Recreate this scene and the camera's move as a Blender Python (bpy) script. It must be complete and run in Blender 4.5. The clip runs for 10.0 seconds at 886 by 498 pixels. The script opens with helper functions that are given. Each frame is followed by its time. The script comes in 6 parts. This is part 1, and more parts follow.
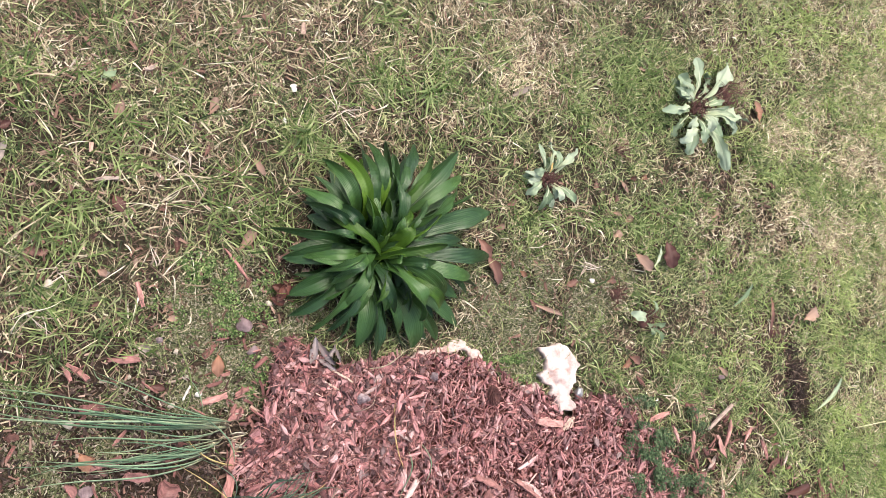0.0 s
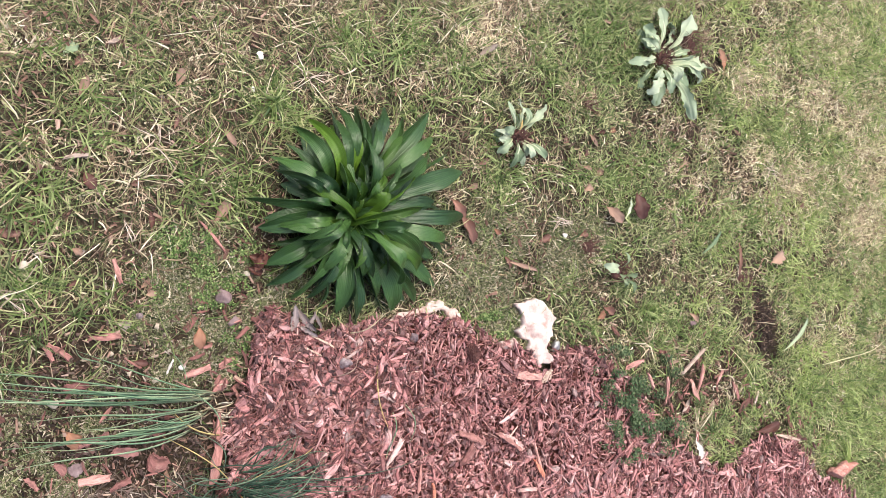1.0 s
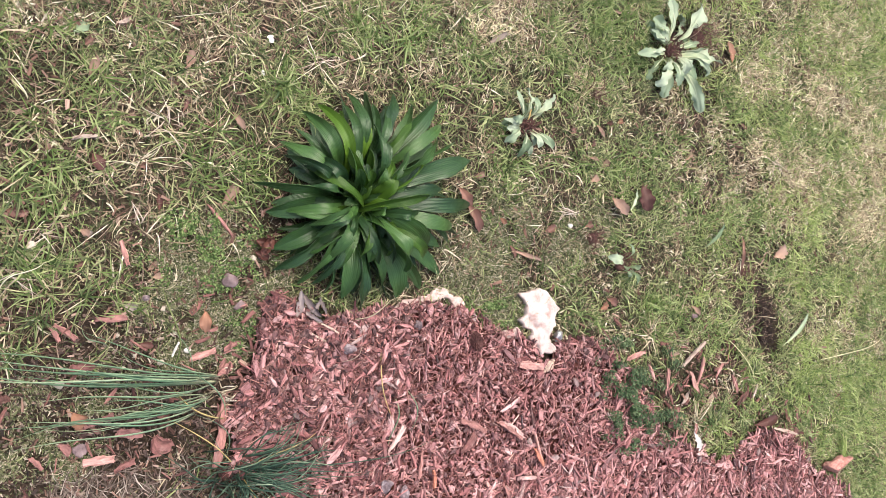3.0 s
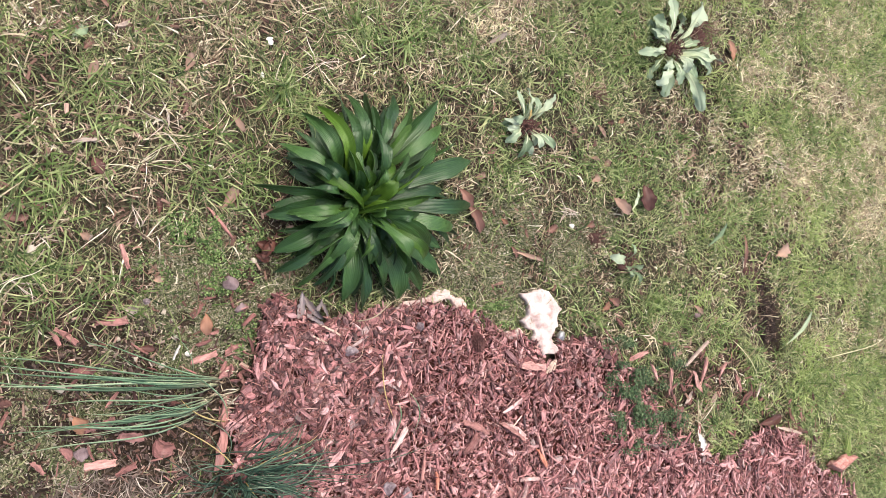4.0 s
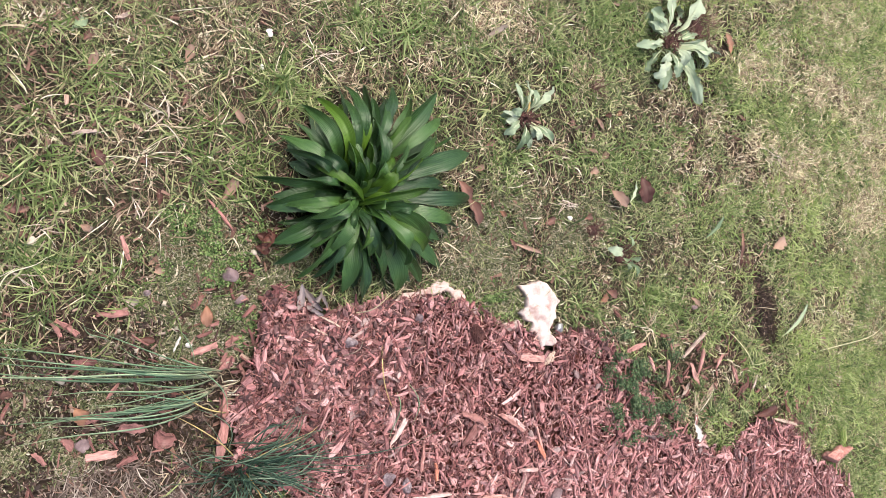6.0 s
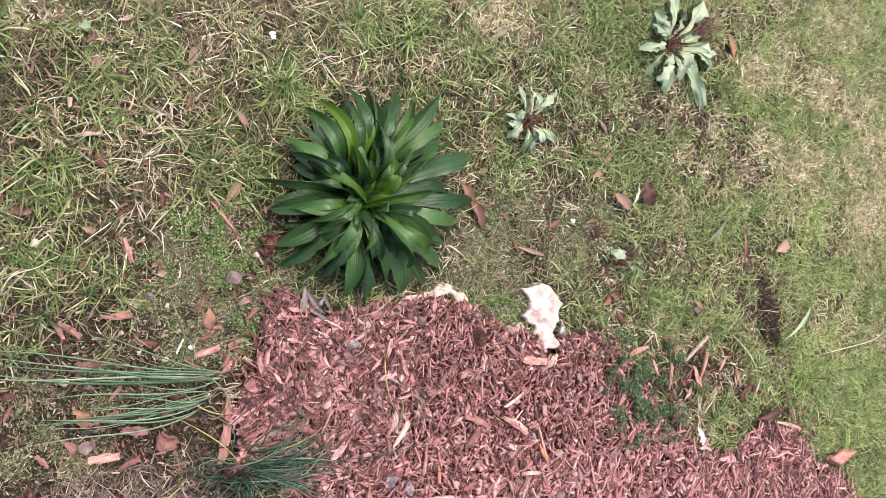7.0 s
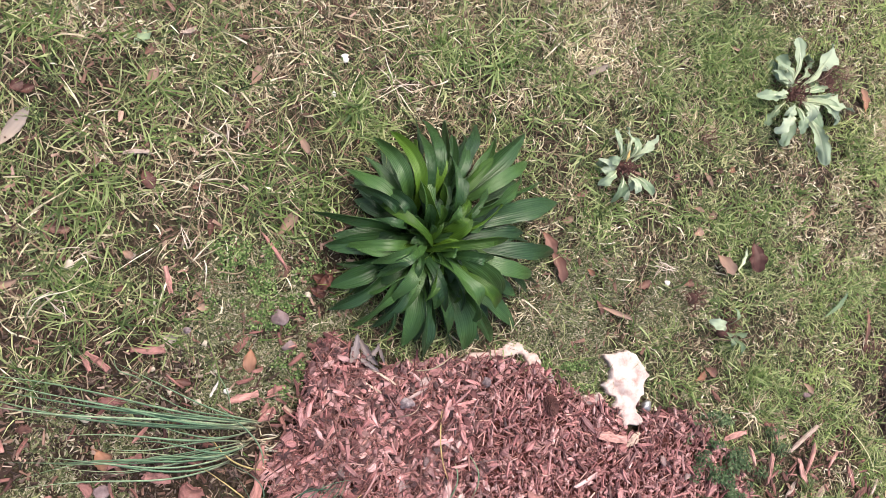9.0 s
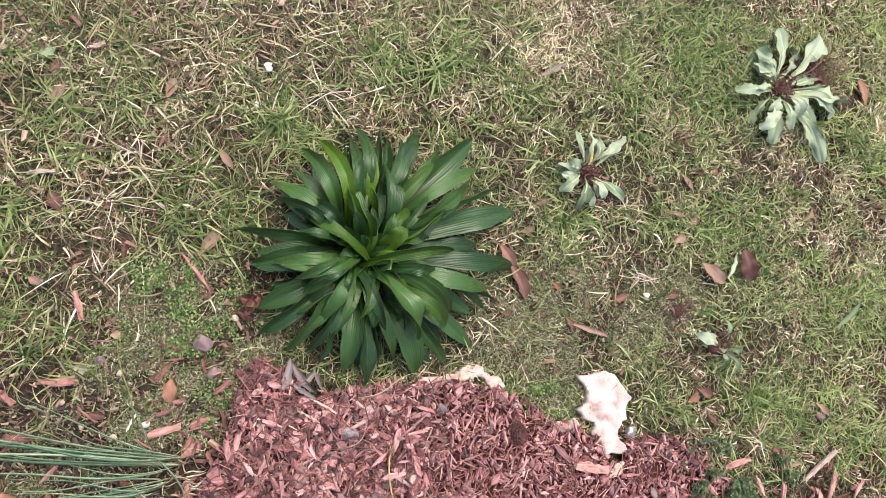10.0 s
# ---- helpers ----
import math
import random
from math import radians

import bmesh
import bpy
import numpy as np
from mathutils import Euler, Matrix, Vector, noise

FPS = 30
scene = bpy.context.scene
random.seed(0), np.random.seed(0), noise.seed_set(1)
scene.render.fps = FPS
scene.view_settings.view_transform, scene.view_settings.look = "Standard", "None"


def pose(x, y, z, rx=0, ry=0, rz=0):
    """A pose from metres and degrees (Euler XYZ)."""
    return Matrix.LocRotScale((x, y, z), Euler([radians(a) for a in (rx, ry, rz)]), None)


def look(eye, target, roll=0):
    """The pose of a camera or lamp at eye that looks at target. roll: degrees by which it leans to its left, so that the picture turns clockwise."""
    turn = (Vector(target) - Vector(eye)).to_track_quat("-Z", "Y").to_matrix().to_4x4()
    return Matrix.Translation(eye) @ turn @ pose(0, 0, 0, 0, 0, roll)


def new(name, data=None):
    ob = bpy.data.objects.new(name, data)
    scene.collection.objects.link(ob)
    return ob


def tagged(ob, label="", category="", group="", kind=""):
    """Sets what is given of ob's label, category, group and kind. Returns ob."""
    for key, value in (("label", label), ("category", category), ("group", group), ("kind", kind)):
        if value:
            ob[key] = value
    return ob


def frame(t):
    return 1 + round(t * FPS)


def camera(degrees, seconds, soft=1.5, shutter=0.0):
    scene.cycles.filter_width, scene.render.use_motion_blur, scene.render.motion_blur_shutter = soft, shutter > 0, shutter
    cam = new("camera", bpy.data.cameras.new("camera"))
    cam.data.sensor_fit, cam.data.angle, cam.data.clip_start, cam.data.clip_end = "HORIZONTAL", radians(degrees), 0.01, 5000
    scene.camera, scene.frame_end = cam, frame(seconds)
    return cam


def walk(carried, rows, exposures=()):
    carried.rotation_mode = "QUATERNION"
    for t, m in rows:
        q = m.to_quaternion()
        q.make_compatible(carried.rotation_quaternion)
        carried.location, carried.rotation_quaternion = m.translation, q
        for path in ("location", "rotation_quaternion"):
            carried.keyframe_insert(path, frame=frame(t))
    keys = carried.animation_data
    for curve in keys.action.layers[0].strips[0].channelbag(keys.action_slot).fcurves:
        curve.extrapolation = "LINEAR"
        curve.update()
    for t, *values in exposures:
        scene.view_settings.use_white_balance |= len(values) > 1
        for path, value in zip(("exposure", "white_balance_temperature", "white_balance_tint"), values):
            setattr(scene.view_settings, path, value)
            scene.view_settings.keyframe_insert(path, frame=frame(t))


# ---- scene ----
cam = camera(54.0, 10.0, soft=0.85)
PATH = [
    (0, (-0.757, -0.058, 1.325), (0.209, 0.042, -0.424), 83.5),
    (0.5, (-0.767, -0.04, 1.332), (0.242, -0.025, -0.395), 86.0),
    (1, (-0.774, -0.038, 1.328), (0.254, -0.056, -0.387), 87.1),
    (1.5, (-0.776, -0.04, 1.326), (0.249, -0.081, -0.391), 88.2),
    (2, (-0.782, -0.037, 1.327), (0.25, -0.09, -0.385), 89.6),
    (2.5, (-0.789, -0.03, 1.322), (0.248, -0.088, -0.388), 90.3),
    (4, (-0.784, -0.029, 1.318), (0.245, -0.083, -0.397), 89.7),
    (4.5, (-0.778, -0.049, 1.325), (0.251, -0.126, -0.389), 89.9),
    (5, (-0.79, -0.032, 1.319), (0.246, -0.11, -0.39), 90.8),
    (5.5, (-0.793, -0.032, 1.318), (0.247, -0.106, -0.389), 90.6),
    (7, (-0.794, -0.032, 1.316), (0.241, -0.094, -0.394), 90.1),
    (7.5, (-0.792, -0.03, 1.313), (0.244, -0.103, -0.395), 90.5),
    (8, (-0.787, -0.026, 1.292), (0.228, -0.109, -0.429), 91.1),
    (8.5, (-0.77, -0.023, 1.275), (0.196, -0.085, -0.475), 91.3),
    (9, (-0.683, -0.025, 1.209), (0.15, 0.017, -0.609), 88.8),
    (9.5, (-0.536, -0.064, 1.18), (0.181, 0.124, -0.677), 79.6),
    (10, (-0.484, -0.097, 1.18), (0.211, 0.1, -0.685), 73.9),
]
walk(cam, [(t, look(eye, aim, lean)) for t, eye, aim, lean in PATH], [(0.0, 0.82), (4.5, 0.77), (7.5, 0.76), (10.0, 0.74)])

# ---- world, sun, exposure ----
SUN_ELEV, SUN_AZ = radians(68), radians(80)
world = bpy.data.worlds.new("overcast_sky")
scene.world = world
world.use_nodes = True
wn = world.node_tree
sky = wn.nodes.new("ShaderNodeTexSky")
sky.sky_type, sky.sun_disc = "NISHITA", False
sky.sun_elevation, sky.sun_rotation = SUN_ELEV, radians(90) - SUN_AZ
sky.air_density, sky.dust_density, sky.ozone_density = 1.0, 6.0, 0.4
wn.nodes["Background"].inputs["Strength"].default_value = 0.15
wn.links.new(sky.outputs[0], wn.nodes["Background"].inputs["Color"])
sun = new("sun", bpy.data.lights.new("sun", "SUN"))
sun.data.energy, sun.data.angle, sun.data.color = 1.5, radians(50), (1.0, 0.95, 0.86)
sun_way = Vector((math.cos(SUN_ELEV) * math.cos(SUN_AZ), math.cos(SUN_ELEV) * math.sin(SUN_AZ), math.sin(SUN_ELEV)))
sun.matrix_world = look(sun_way * 8, (0, 0, 0))

rng = np.random.default_rng(7)
random.seed(7)


# ---- materials ----
def node_mat(name, rough=0.6, spec=0.4):
    m = bpy.data.materials.new(name)
    m.use_nodes = True
    nt = m.node_tree
    b = nt.nodes["Principled BSDF"]
    b.inputs["Roughness"].default_value = rough
    b.inputs["Specular IOR Level"].default_value = spec
    return m, nt, b


def nd(nt, kind, **kw):
    n = nt.nodes.new("ShaderNode" + kind)
    for k, v in kw.items():
        n.inputs[k.replace("_", " ")].default_value = v
    return n


def ramp(nt, source, stops, mode="LINEAR"):
    n = nt.nodes.new("ShaderNodeValToRGB")
    n.color_ramp.interpolation = mode
    els = n.color_ramp.elements
    while len(els) < len(stops):
        els.new(0.5)
    for el, (at, col) in zip(els, stops):
        el.position, el.color = at, (*col, 1)
    if source is not None:
        nt.links.new(source, n.inputs["Fac"])
    return n.outputs["Color"]


def mixed(nt, fac, a, b, blend="MIX"):
    n = nt.nodes.new("ShaderNodeMix")
    n.data_type, n.blend_type = "RGBA", blend
    for socket, v in ((n.inputs["Factor"], fac), (n.inputs["A"], a), (n.inputs["B"], b)):
        if isinstance(v, (int, float)):
            socket.default_value = v
        elif isinstance(v, tuple):
            socket.default_value = (*v, 1)
        else:
            nt.links.new(v, socket)
    return n.outputs["Result"]


def maths(nt, op, a, b=0.0, clamp=False):
    n = nt.nodes.new("ShaderNodeMath")
    n.operation, n.use_clamp = op, clamp
    for socket, v in zip(n.inputs, (a, b)):
        if isinstance(v, (int, float)):
            socket.default_value = v
        else:
            nt.links.new(v, socket)
    return n.outputs[0]


def noise_tex(nt, scale, detail=4.0, rough=0.6, vector=None):
    n = nd(nt, "TexNoise", Scale=scale, Detail=detail, Roughness=rough)
    if vector is not None:
        nt.links.new(vector, n.inputs["Vector"])
    return n.outputs["Fac"]


def bumped(nt, bsdf, height, strength, distance):
    n = nd(nt, "Bump", Strength=strength, Distance=distance)
    nt.links.new(height, n.inputs["Height"])
    nt.links.new(n.outputs[0], bsdf.inputs["Normal"])
    return n


def see_through(nt, bsdf, colour, amount):
    """Adds light that shines through thin leaves."""
    tr = nt.nodes.new("ShaderNodeBsdfTranslucent")
    mx = nt.nodes.new("ShaderNodeMixShader")
    mx.inputs[0].default_value = amount
    nt.links.new(colour, tr.inputs["Color"])
    nt.links.new(bsdf.outputs[0], mx.inputs[1])
    nt.links.new(tr.outputs[0], mx.inputs[2])
    nt.links.new(mx.outputs[0], nt.nodes["Material Output"].inputs["Surface"])


def any_random(nt):
    """A number of its own for every object and for every loose piece of a joined mesh."""
    ob = nt.nodes.new("ShaderNodeObjectInfo")
    ge = nt.nodes.new("ShaderNodeNewGeometry")
    return maths(nt, "FRACT", maths(nt, "ADD", ob.outputs["Random"], ge.outputs["Random Per Island"]))


def uv_parts(nt):
    uv = nt.nodes.new("ShaderNodeUVMap")
    uv.uv_map = "UVMap"
    sp = nt.nodes.new("ShaderNodeSeparateXYZ")
    nt.links.new(uv.outputs[0], sp.inputs[0])
    return sp.outputs["X"], sp.outputs["Y"], uv.outputs[0]


def blade_mat(name, stops, tip, tip_amount, rough, through_amount, root=None):
    m, nt, b = node_mat(name, rough, 0.35)
    r = any_random(nt)
    col = ramp(nt, r, stops)
    u, v, _ = uv_parts(nt)
    r2 = maths(nt, "FRACT", maths(nt, "MULTIPLY", r, 17.31))
    fac = maths(nt, "MULTIPLY", maths(nt, "POWER", u, 2.0), maths(nt, "MULTIPLY", r2, tip_amount), True)
    col = mixed(nt, fac, col, tip)
    if root is not None:
        col = mixed(nt, maths(nt, "POWER", maths(nt, "SUBTRACT", 1.0, u, True), 9.0), col, root)
    tex = nt.nodes.new("ShaderNodeTexCoord")
    n = noise_tex(nt, 90, 3, 0.6, tex.outputs["Object"])
    col = mixed(nt, 1.0, col, ramp(nt, n, [(0.3, (0.78, 0.78, 0.78)), (0.7, (1.15, 1.15, 1.15))]), "MULTIPLY")
    nt.links.new(col, b.inputs["Base Color"])
    see_through(nt, b, col, through_amount)
    return m


M_GREEN = blade_mat("green_grass", [(0.0, (0.018, 0.038, 0.010)), (0.3, (0.045, 0.085, 0.022)), (0.58, (0.140, 0.210, 0.058)), (0.78, (0.29, 0.355, 0.145)), (1.0, (0.52, 0.54, 0.29))],
                    (0.54, 0.48, 0.28), 1.0, 0.5, 0.25)
M_BRIGHT = blade_mat("bright_grass", [(0.0, (0.045, 0.09, 0.022)), (0.5, (0.15, 0.235, 0.065)), (1.0, (0.42, 0.50, 0.23))], (0.4, 0.4, 0.15), 0.5, 0.45, 0.35)
M_LIME = blade_mat("lime_grass", [(0.0, (0.15, 0.23, 0.060)), (0.5, (0.31, 0.415, 0.125)), (1.0, (0.54, 0.60, 0.28))], (0.45, 0.5, 0.15), 0.4, 0.45, 0.35)
M_STRAW = blade_mat("dry_grass", [(0.0, (0.07, 0.045, 0.032)), (0.22, (0.21, 0.150, 0.096)), (0.5, (0.435, 0.355, 0.235)), (0.78, (0.655, 0.58, 0.42)), (1.0, (0.84, 0.79, 0.65))],
                    (0.35, 0.24, 0.15), 0.8, 0.6, 0.15)
M_OLIVE = blade_mat("olive_grass", [(0.0, (0.03, 0.05, 0.015)), (0.5, (0.085, 0.135, 0.04)), (1.0, (0.22, 0.27, 0.11))], (0.3, 0.26, 0.14), 0.7, 0.5, 0.2)
M_LOWGRASS = blade_mat("low_grass", [(0.0, (0.016, 0.028, 0.010)), (0.4, (0.045, 0.075, 0.025)), (0.75, (0.115, 0.15, 0.058)), (1.0, (0.30, 0.28, 0.165))], (0.3, 0.25, 0.14), 0.7, 0.6, 0.15)
M_THATCH = blade_mat("thatch", [(0.0, (0.035, 0.024, 0.018)), (0.4, (0.118, 0.073, 0.053)), (0.75, (0.26, 0.178, 0.130)), (1.0, (0.45, 0.365, 0.275))], (0.2, 0.13, 0.08), 0.6, 0.7, 0.05)
M_YELLOWSTRAW = blade_mat("yellowish_straw", [(0.0, (0.20, 0.162, 0.088)), (0.3, (0.36, 0.31, 0.17)), (0.6, (0.55, 0.50, 0.285)), (1.0, (0.76, 0.715, 0.47))], (0.42, 0.36, 0.2), 0.6, 0.6, 0.1)
M_GREYSTRAW = blade_mat("grey_straw", [(0.0, (0.08, 0.058, 0.048)), (0.4, (0.12, 0.09, 0.075)), (0.8, (0.24, 0.19, 0.16)), (1.0, (0.52, 0.46, 0.40))], (0.3, 0.24, 0.2), 0.6, 0.7, 0.05)
M_BLEACHED = blade_mat("bleached_stems", [(0.0, (0.30, 0.22, 0.175)), (0.5, (0.50, 0.41, 0.345)), (1.0, (0.70, 0.62, 0.55))], (0.4, 0.3, 0.25), 0.5, 0.7, 0.08)
M_DEADSTRAW = blade_mat("dead_pinkish_straw", [(0.0, (0.15, 0.105, 0.075)), (0.4, (0.39, 0.31, 0.205)), (0.8, (0.70, 0.62, 0.40)), (1.0, (0.88, 0.84, 0.62))], (0.35, 0.25, 0.18), 0.6, 0.7, 0.1)
M_MOSS = blade_mat("moss", [(0.0, (0.02, 0.023, 0.012)), (0.3, (0.065, 0.085, 0.034)), (0.6, (0.165, 0.195, 0.09)), (0.82, (0.31, 0.285, 0.195)), (1.0, (0.58, 0.51, 0.43))], (0.3, 0.27, 0.14), 0.6, 0.7, 0.1)
M_CLOVER = blade_mat("clover", [(0.0, (0.035, 0.08, 0.02)), (0.5, (0.12, 0.205, 0.058)), (1.0, (0.36, 0.47, 0.19))], (0.2, 0.3, 0.08), 0.4, 0.5, 0.3)
M_DARKHERB = blade_mat("dark_herb", [(0.0, (0.028, 0.058, 0.022)), (0.5, (0.06, 0.108, 0.044)), (1.0, (0.16, 0.22, 0.105))], (0.12, 0.2, 0.1), 0.4, 0.5, 0.2)
M_ONION = blade_mat("blue_green_blade", [(0.0, (0.10, 0.20, 0.115)), (0.4, (0.19, 0.32, 0.19)), (0.8, (0.32, 0.45, 0.29)), (1.0, (0.48, 0.54, 0.32))], (0.35, 0.38, 0.2), 0.5, 0.4, 0.2, (0.62, 0.58, 0.38))
M_RUSH = blade_mat("dark_green_blade", [(0.0, (0.026, 0.060, 0.042)), (0.5, (0.062, 0.118, 0.080)), (0.9, (0.14, 0.215, 0.145)), (1.0, (0.30, 0.39, 0.26))], (0.13, 0.2, 0.11), 0.5, 0.4, 0.15)
M_YELLOWBLADE = blade_mat("yellowed_blade", [(0.0, (0.46, 0.32, 0.12)), (1.0, (0.58, 0.46, 0.21))], (0.5, 0.32, 0.12), 0.7, 0.5, 0.2)


def soil_mat():
    m, nt, b = node_mat("soil", 0.9, 0.2)
    tex = nt.nodes.new("ShaderNodeTexCoord")
    big = noise_tex(nt, 2.2, 5, 0.6, tex.outputs["Object"])
    fine = noise_tex(nt, 160, 6, 0.7, tex.outputs["Object"])
    soil = ramp(nt, fine, [(0.35, (0.014, 0.009, 0.007)), (0.55, (0.050, 0.031, 0.024)), (0.74, (0.15, 0.098, 0.075))])
    turf = ramp(nt, fine, [(0.35, (0.020, 0.016, 0.010)), (0.55, (0.062, 0.050, 0.030)), (0.74, (0.16, 0.125, 0.085))])
    ln = nt.nodes.new("ShaderNodeVectorMath")
    ln.operation = "LENGTH"
    nt.links.new(tex.outputs["Object"], ln.inputs[0])
    field = ramp(nt, fine, [(0.3, (0.03, 0.034, 0.014)), (0.5, (0.10, 0.10, 0.046)), (0.72, (0.26, 0.23, 0.135))])
    away = maths(nt, "MULTIPLY", maths(nt, "SUBTRACT", ln.outputs["Value"], 0.8), 1.5, True)
    col = mixed(nt, ramp(nt, big, [(0.35, (0, 0, 0)), (0.6, (1, 1, 1))]), soil, turf)
    col = mixed(nt, away, col, field)
    nt.links.new(col, b.inputs["Base Color"])
    bumped(nt, b, fine, 0.8, 0.01)
    return m


M_SOIL = soil_mat()


def wood_mat(name, stops, rough=0.75, dusty=0.0):
    m, nt, b = node_mat(name, rough, 0.3)
    r = any_random(nt)
    u, v, uv = uv_parts(nt)
    col = ramp(nt, r, stops)
    if dusty:
        # some pieces have faded to a dusty mauve
        r2 = maths(nt, "FRACT", maths(nt, "MULTIPLY", r, 23.7))
        col = mixed(nt, ramp(nt, r2, [(0.45, (0, 0, 0)), (1.0, (dusty, dusty, dusty))]), col, (0.27, 0.17, 0.18))
    mp = nd(nt, "Mapping")
    nt.links.new(uv, mp.inputs["Vector"])
    mp.inputs["Scale"].default_value = (45, 190, 1)
    nt.links.new(maths(nt, "MULTIPLY", r, 37.0), mp.inputs["Location"])
    g = noise_tex(nt, 1.0, 4, 0.65, mp.outputs[0])
    col = mixed(nt, 1.0, col, ramp(nt, g, [(0.3, (0.36, 0.32, 0.31)), (0.5, (0.92, 0.90, 0.89)), (0.7, (1.45, 1.43, 1.41))]), "MULTIPLY")
    tex = nt.nodes.new("ShaderNodeTexCoord")
    worn = noise_tex(nt, 45, 4, 0.6, tex.outputs["Object"])
    col = mixed(nt, ramp(nt, worn, [(0.55, (0, 0, 0)), (0.75, (0.45, 0.45, 0.45))]), col, (0.42, 0.275, 0.25))
    nt.links.new(col, b.inputs["Base Color"])
    bumped(nt, b, g, 0.9, 0.002)
    return m


CHIP_STOPS = [(0.0, (0.070, 0.031, 0.032)), (0.17, (0.19, 0.078, 0.079)), (0.40, (0.345, 0.150, 0.152)), (0.68, (0.49, 0.245, 0.242)), (0.92, (0.575, 0.34, 0.34)), (1.0, (0.63, 0.44, 0.43))]
M_CHIP = wood_mat("red_bark_chip", CHIP_STOPS, 0.75, 0.6)
M_CRUMB = wood_mat("red_bark_crumb", [(0.0, (0.06, 0.026, 0.027)), (0.5, (0.21, 0.083, 0.083)), (0.85, (0.46, 0.22, 0.205)), (1.0, (0.66, 0.44, 0.39))])
M_DUSKY = wood_mat("dusky_bark_nugget", [(0.0, (0.035, 0.019, 0.021)), (0.5, (0.115, 0.060, 0.063)), (1.0, (0.29, 0.165, 0.165))])
M_GREYCHIP = wood_mat("greyed_bark_chip", [(0.0, (0.10, 0.068, 0.07)), (0.5, (0.22, 0.155, 0.155)), (1.0, (0.42, 0.325, 0.315))])
M_STREWN = wood_mat("weathered_bark_chip", [(0.0, (0.065, 0.03, 0.028)), (0.5, (0.19, 0.085, 0.075)), (1.0, (0.36, 0.18, 0.16))])
M_PINKWOOD = wood_mat("pink_wood", [(0.0, (0.38, 0.185, 0.165)), (1.0, (0.51, 0.285, 0.255))])
M_ROSE = wood_mat("bleached_rose_wood", [(0.0, (0.50, 0.325, 0.305)), (1.0, (0.60, 0.43, 0.405))])
M_ORANGEWOOD = wood_mat("fresh_orange_wood", [(0.0, (0.44, 0.15, 0.10)), (1.0, (0.55, 0.23, 0.16))])
M_PALEWOOD = wood_mat("pale_wood", [(0.0, (0.42, 0.32, 0.26)), (1.0, (0.55, 0.44, 0.36))])
M_GREYWOOD = wood_mat("grey_wood", [(0.0, (0.34, 0.26, 0.22)), (1.0, (0.45, 0.37, 0.32))])
M_LITTER = wood_mat("leaf_crumb", [(0.0, (0.045, 0.026, 0.02)), (0.4, (0.13, 0.07, 0.052)), (0.75, (0.25, 0.15, 0.115)), (1.0, (0.45, 0.33, 0.27))])
M_FLECK = wood_mat("soil_crumb", [(0.0, (0.03, 0.022, 0.019)), (0.45, (0.075, 0.050, 0.044)), (0.8, (0.15, 0.105, 0.09)), (1.0, (0.30, 0.25, 0.20))])
M_DARKBARK = wood_mat("dark_bark", [(0.0, (0.09, 0.045, 0.038)), (1.0, (0.17, 0.08, 0.065))])
M_REDBARK = wood_mat("red_bark", [(0.0, (0.19, 0.085, 0.078)), (1.0, (0.35, 0.175, 0.16))])


def bed_mat():
    m, nt, b = node_mat("mulch_bed", 0.95, 0.15)
    tex = nt.nodes.new("ShaderNodeTexCoord")
    f = noise_tex(nt, 120, 6, 0.7, tex.outputs["Object"])
    nt.links.new(ramp(nt, f, [(0.3, (0.03, 0.014, 0.011)), (0.6, (0.10, 0.036, 0.03)), (0.8, (0.2, 0.075, 0.06))]), b.inputs["Base Color"])
    bumped(nt, b, f, 0.9, 0.006)
    return m


M_BED = bed_mat()


def leaf_mat(name, dark, light, vein, veins, rough, spec, through_amount, bump=0.4, lines=0.10):
    m, nt, b = node_mat(name, rough, spec)
    ob = nt.nodes.new("ShaderNodeObjectInfo")
    u, v, uv = uv_parts(nt)
    tex = nt.nodes.new("ShaderNodeTexCoord")
    n = noise_tex(nt, 40, 4, 0.6, tex.outputs["Object"])
    mid = tuple((a + c) / 2 for a, c in zip(dark, light))
    col = ramp(nt, maths(nt, "ADD", maths(nt, "MULTIPLY", ob.outputs["Random"], 0.75), maths(nt, "MULTIPLY", n, 0.3)), [(0.1, dark), (0.6, mid), (1.0, light)])
    # parallel veins run along the leaf
    w = maths(nt, "ABSOLUTE", maths(nt, "SINE", maths(nt, "MULTIPLY", u, veins * math.pi)))
    line = maths(nt, "POWER", maths(nt, "SUBTRACT", 1.0, w), 3.0)
    col = mixed(nt, maths(nt, "MULTIPLY", line, lines), col, vein)
    col = mixed(nt, 1.0, col, ramp(nt, v, [(0.0, (1.25, 1.2, 1.1)), (0.5, (1.0, 1.0, 1.0)), (1.0, (0.85, 0.88, 0.95))]), "MULTIPLY")
    nt.links.new(col, b.inputs["Base Color"])
    h = maths(nt, "ADD", maths(nt, "MULTIPLY", w, 0.22), maths(nt, "MULTIPLY", n, 0.9))
    bumped(nt, b, h, bump, 0.0016)
    see_through(nt, b, col, through_amount)
    return m


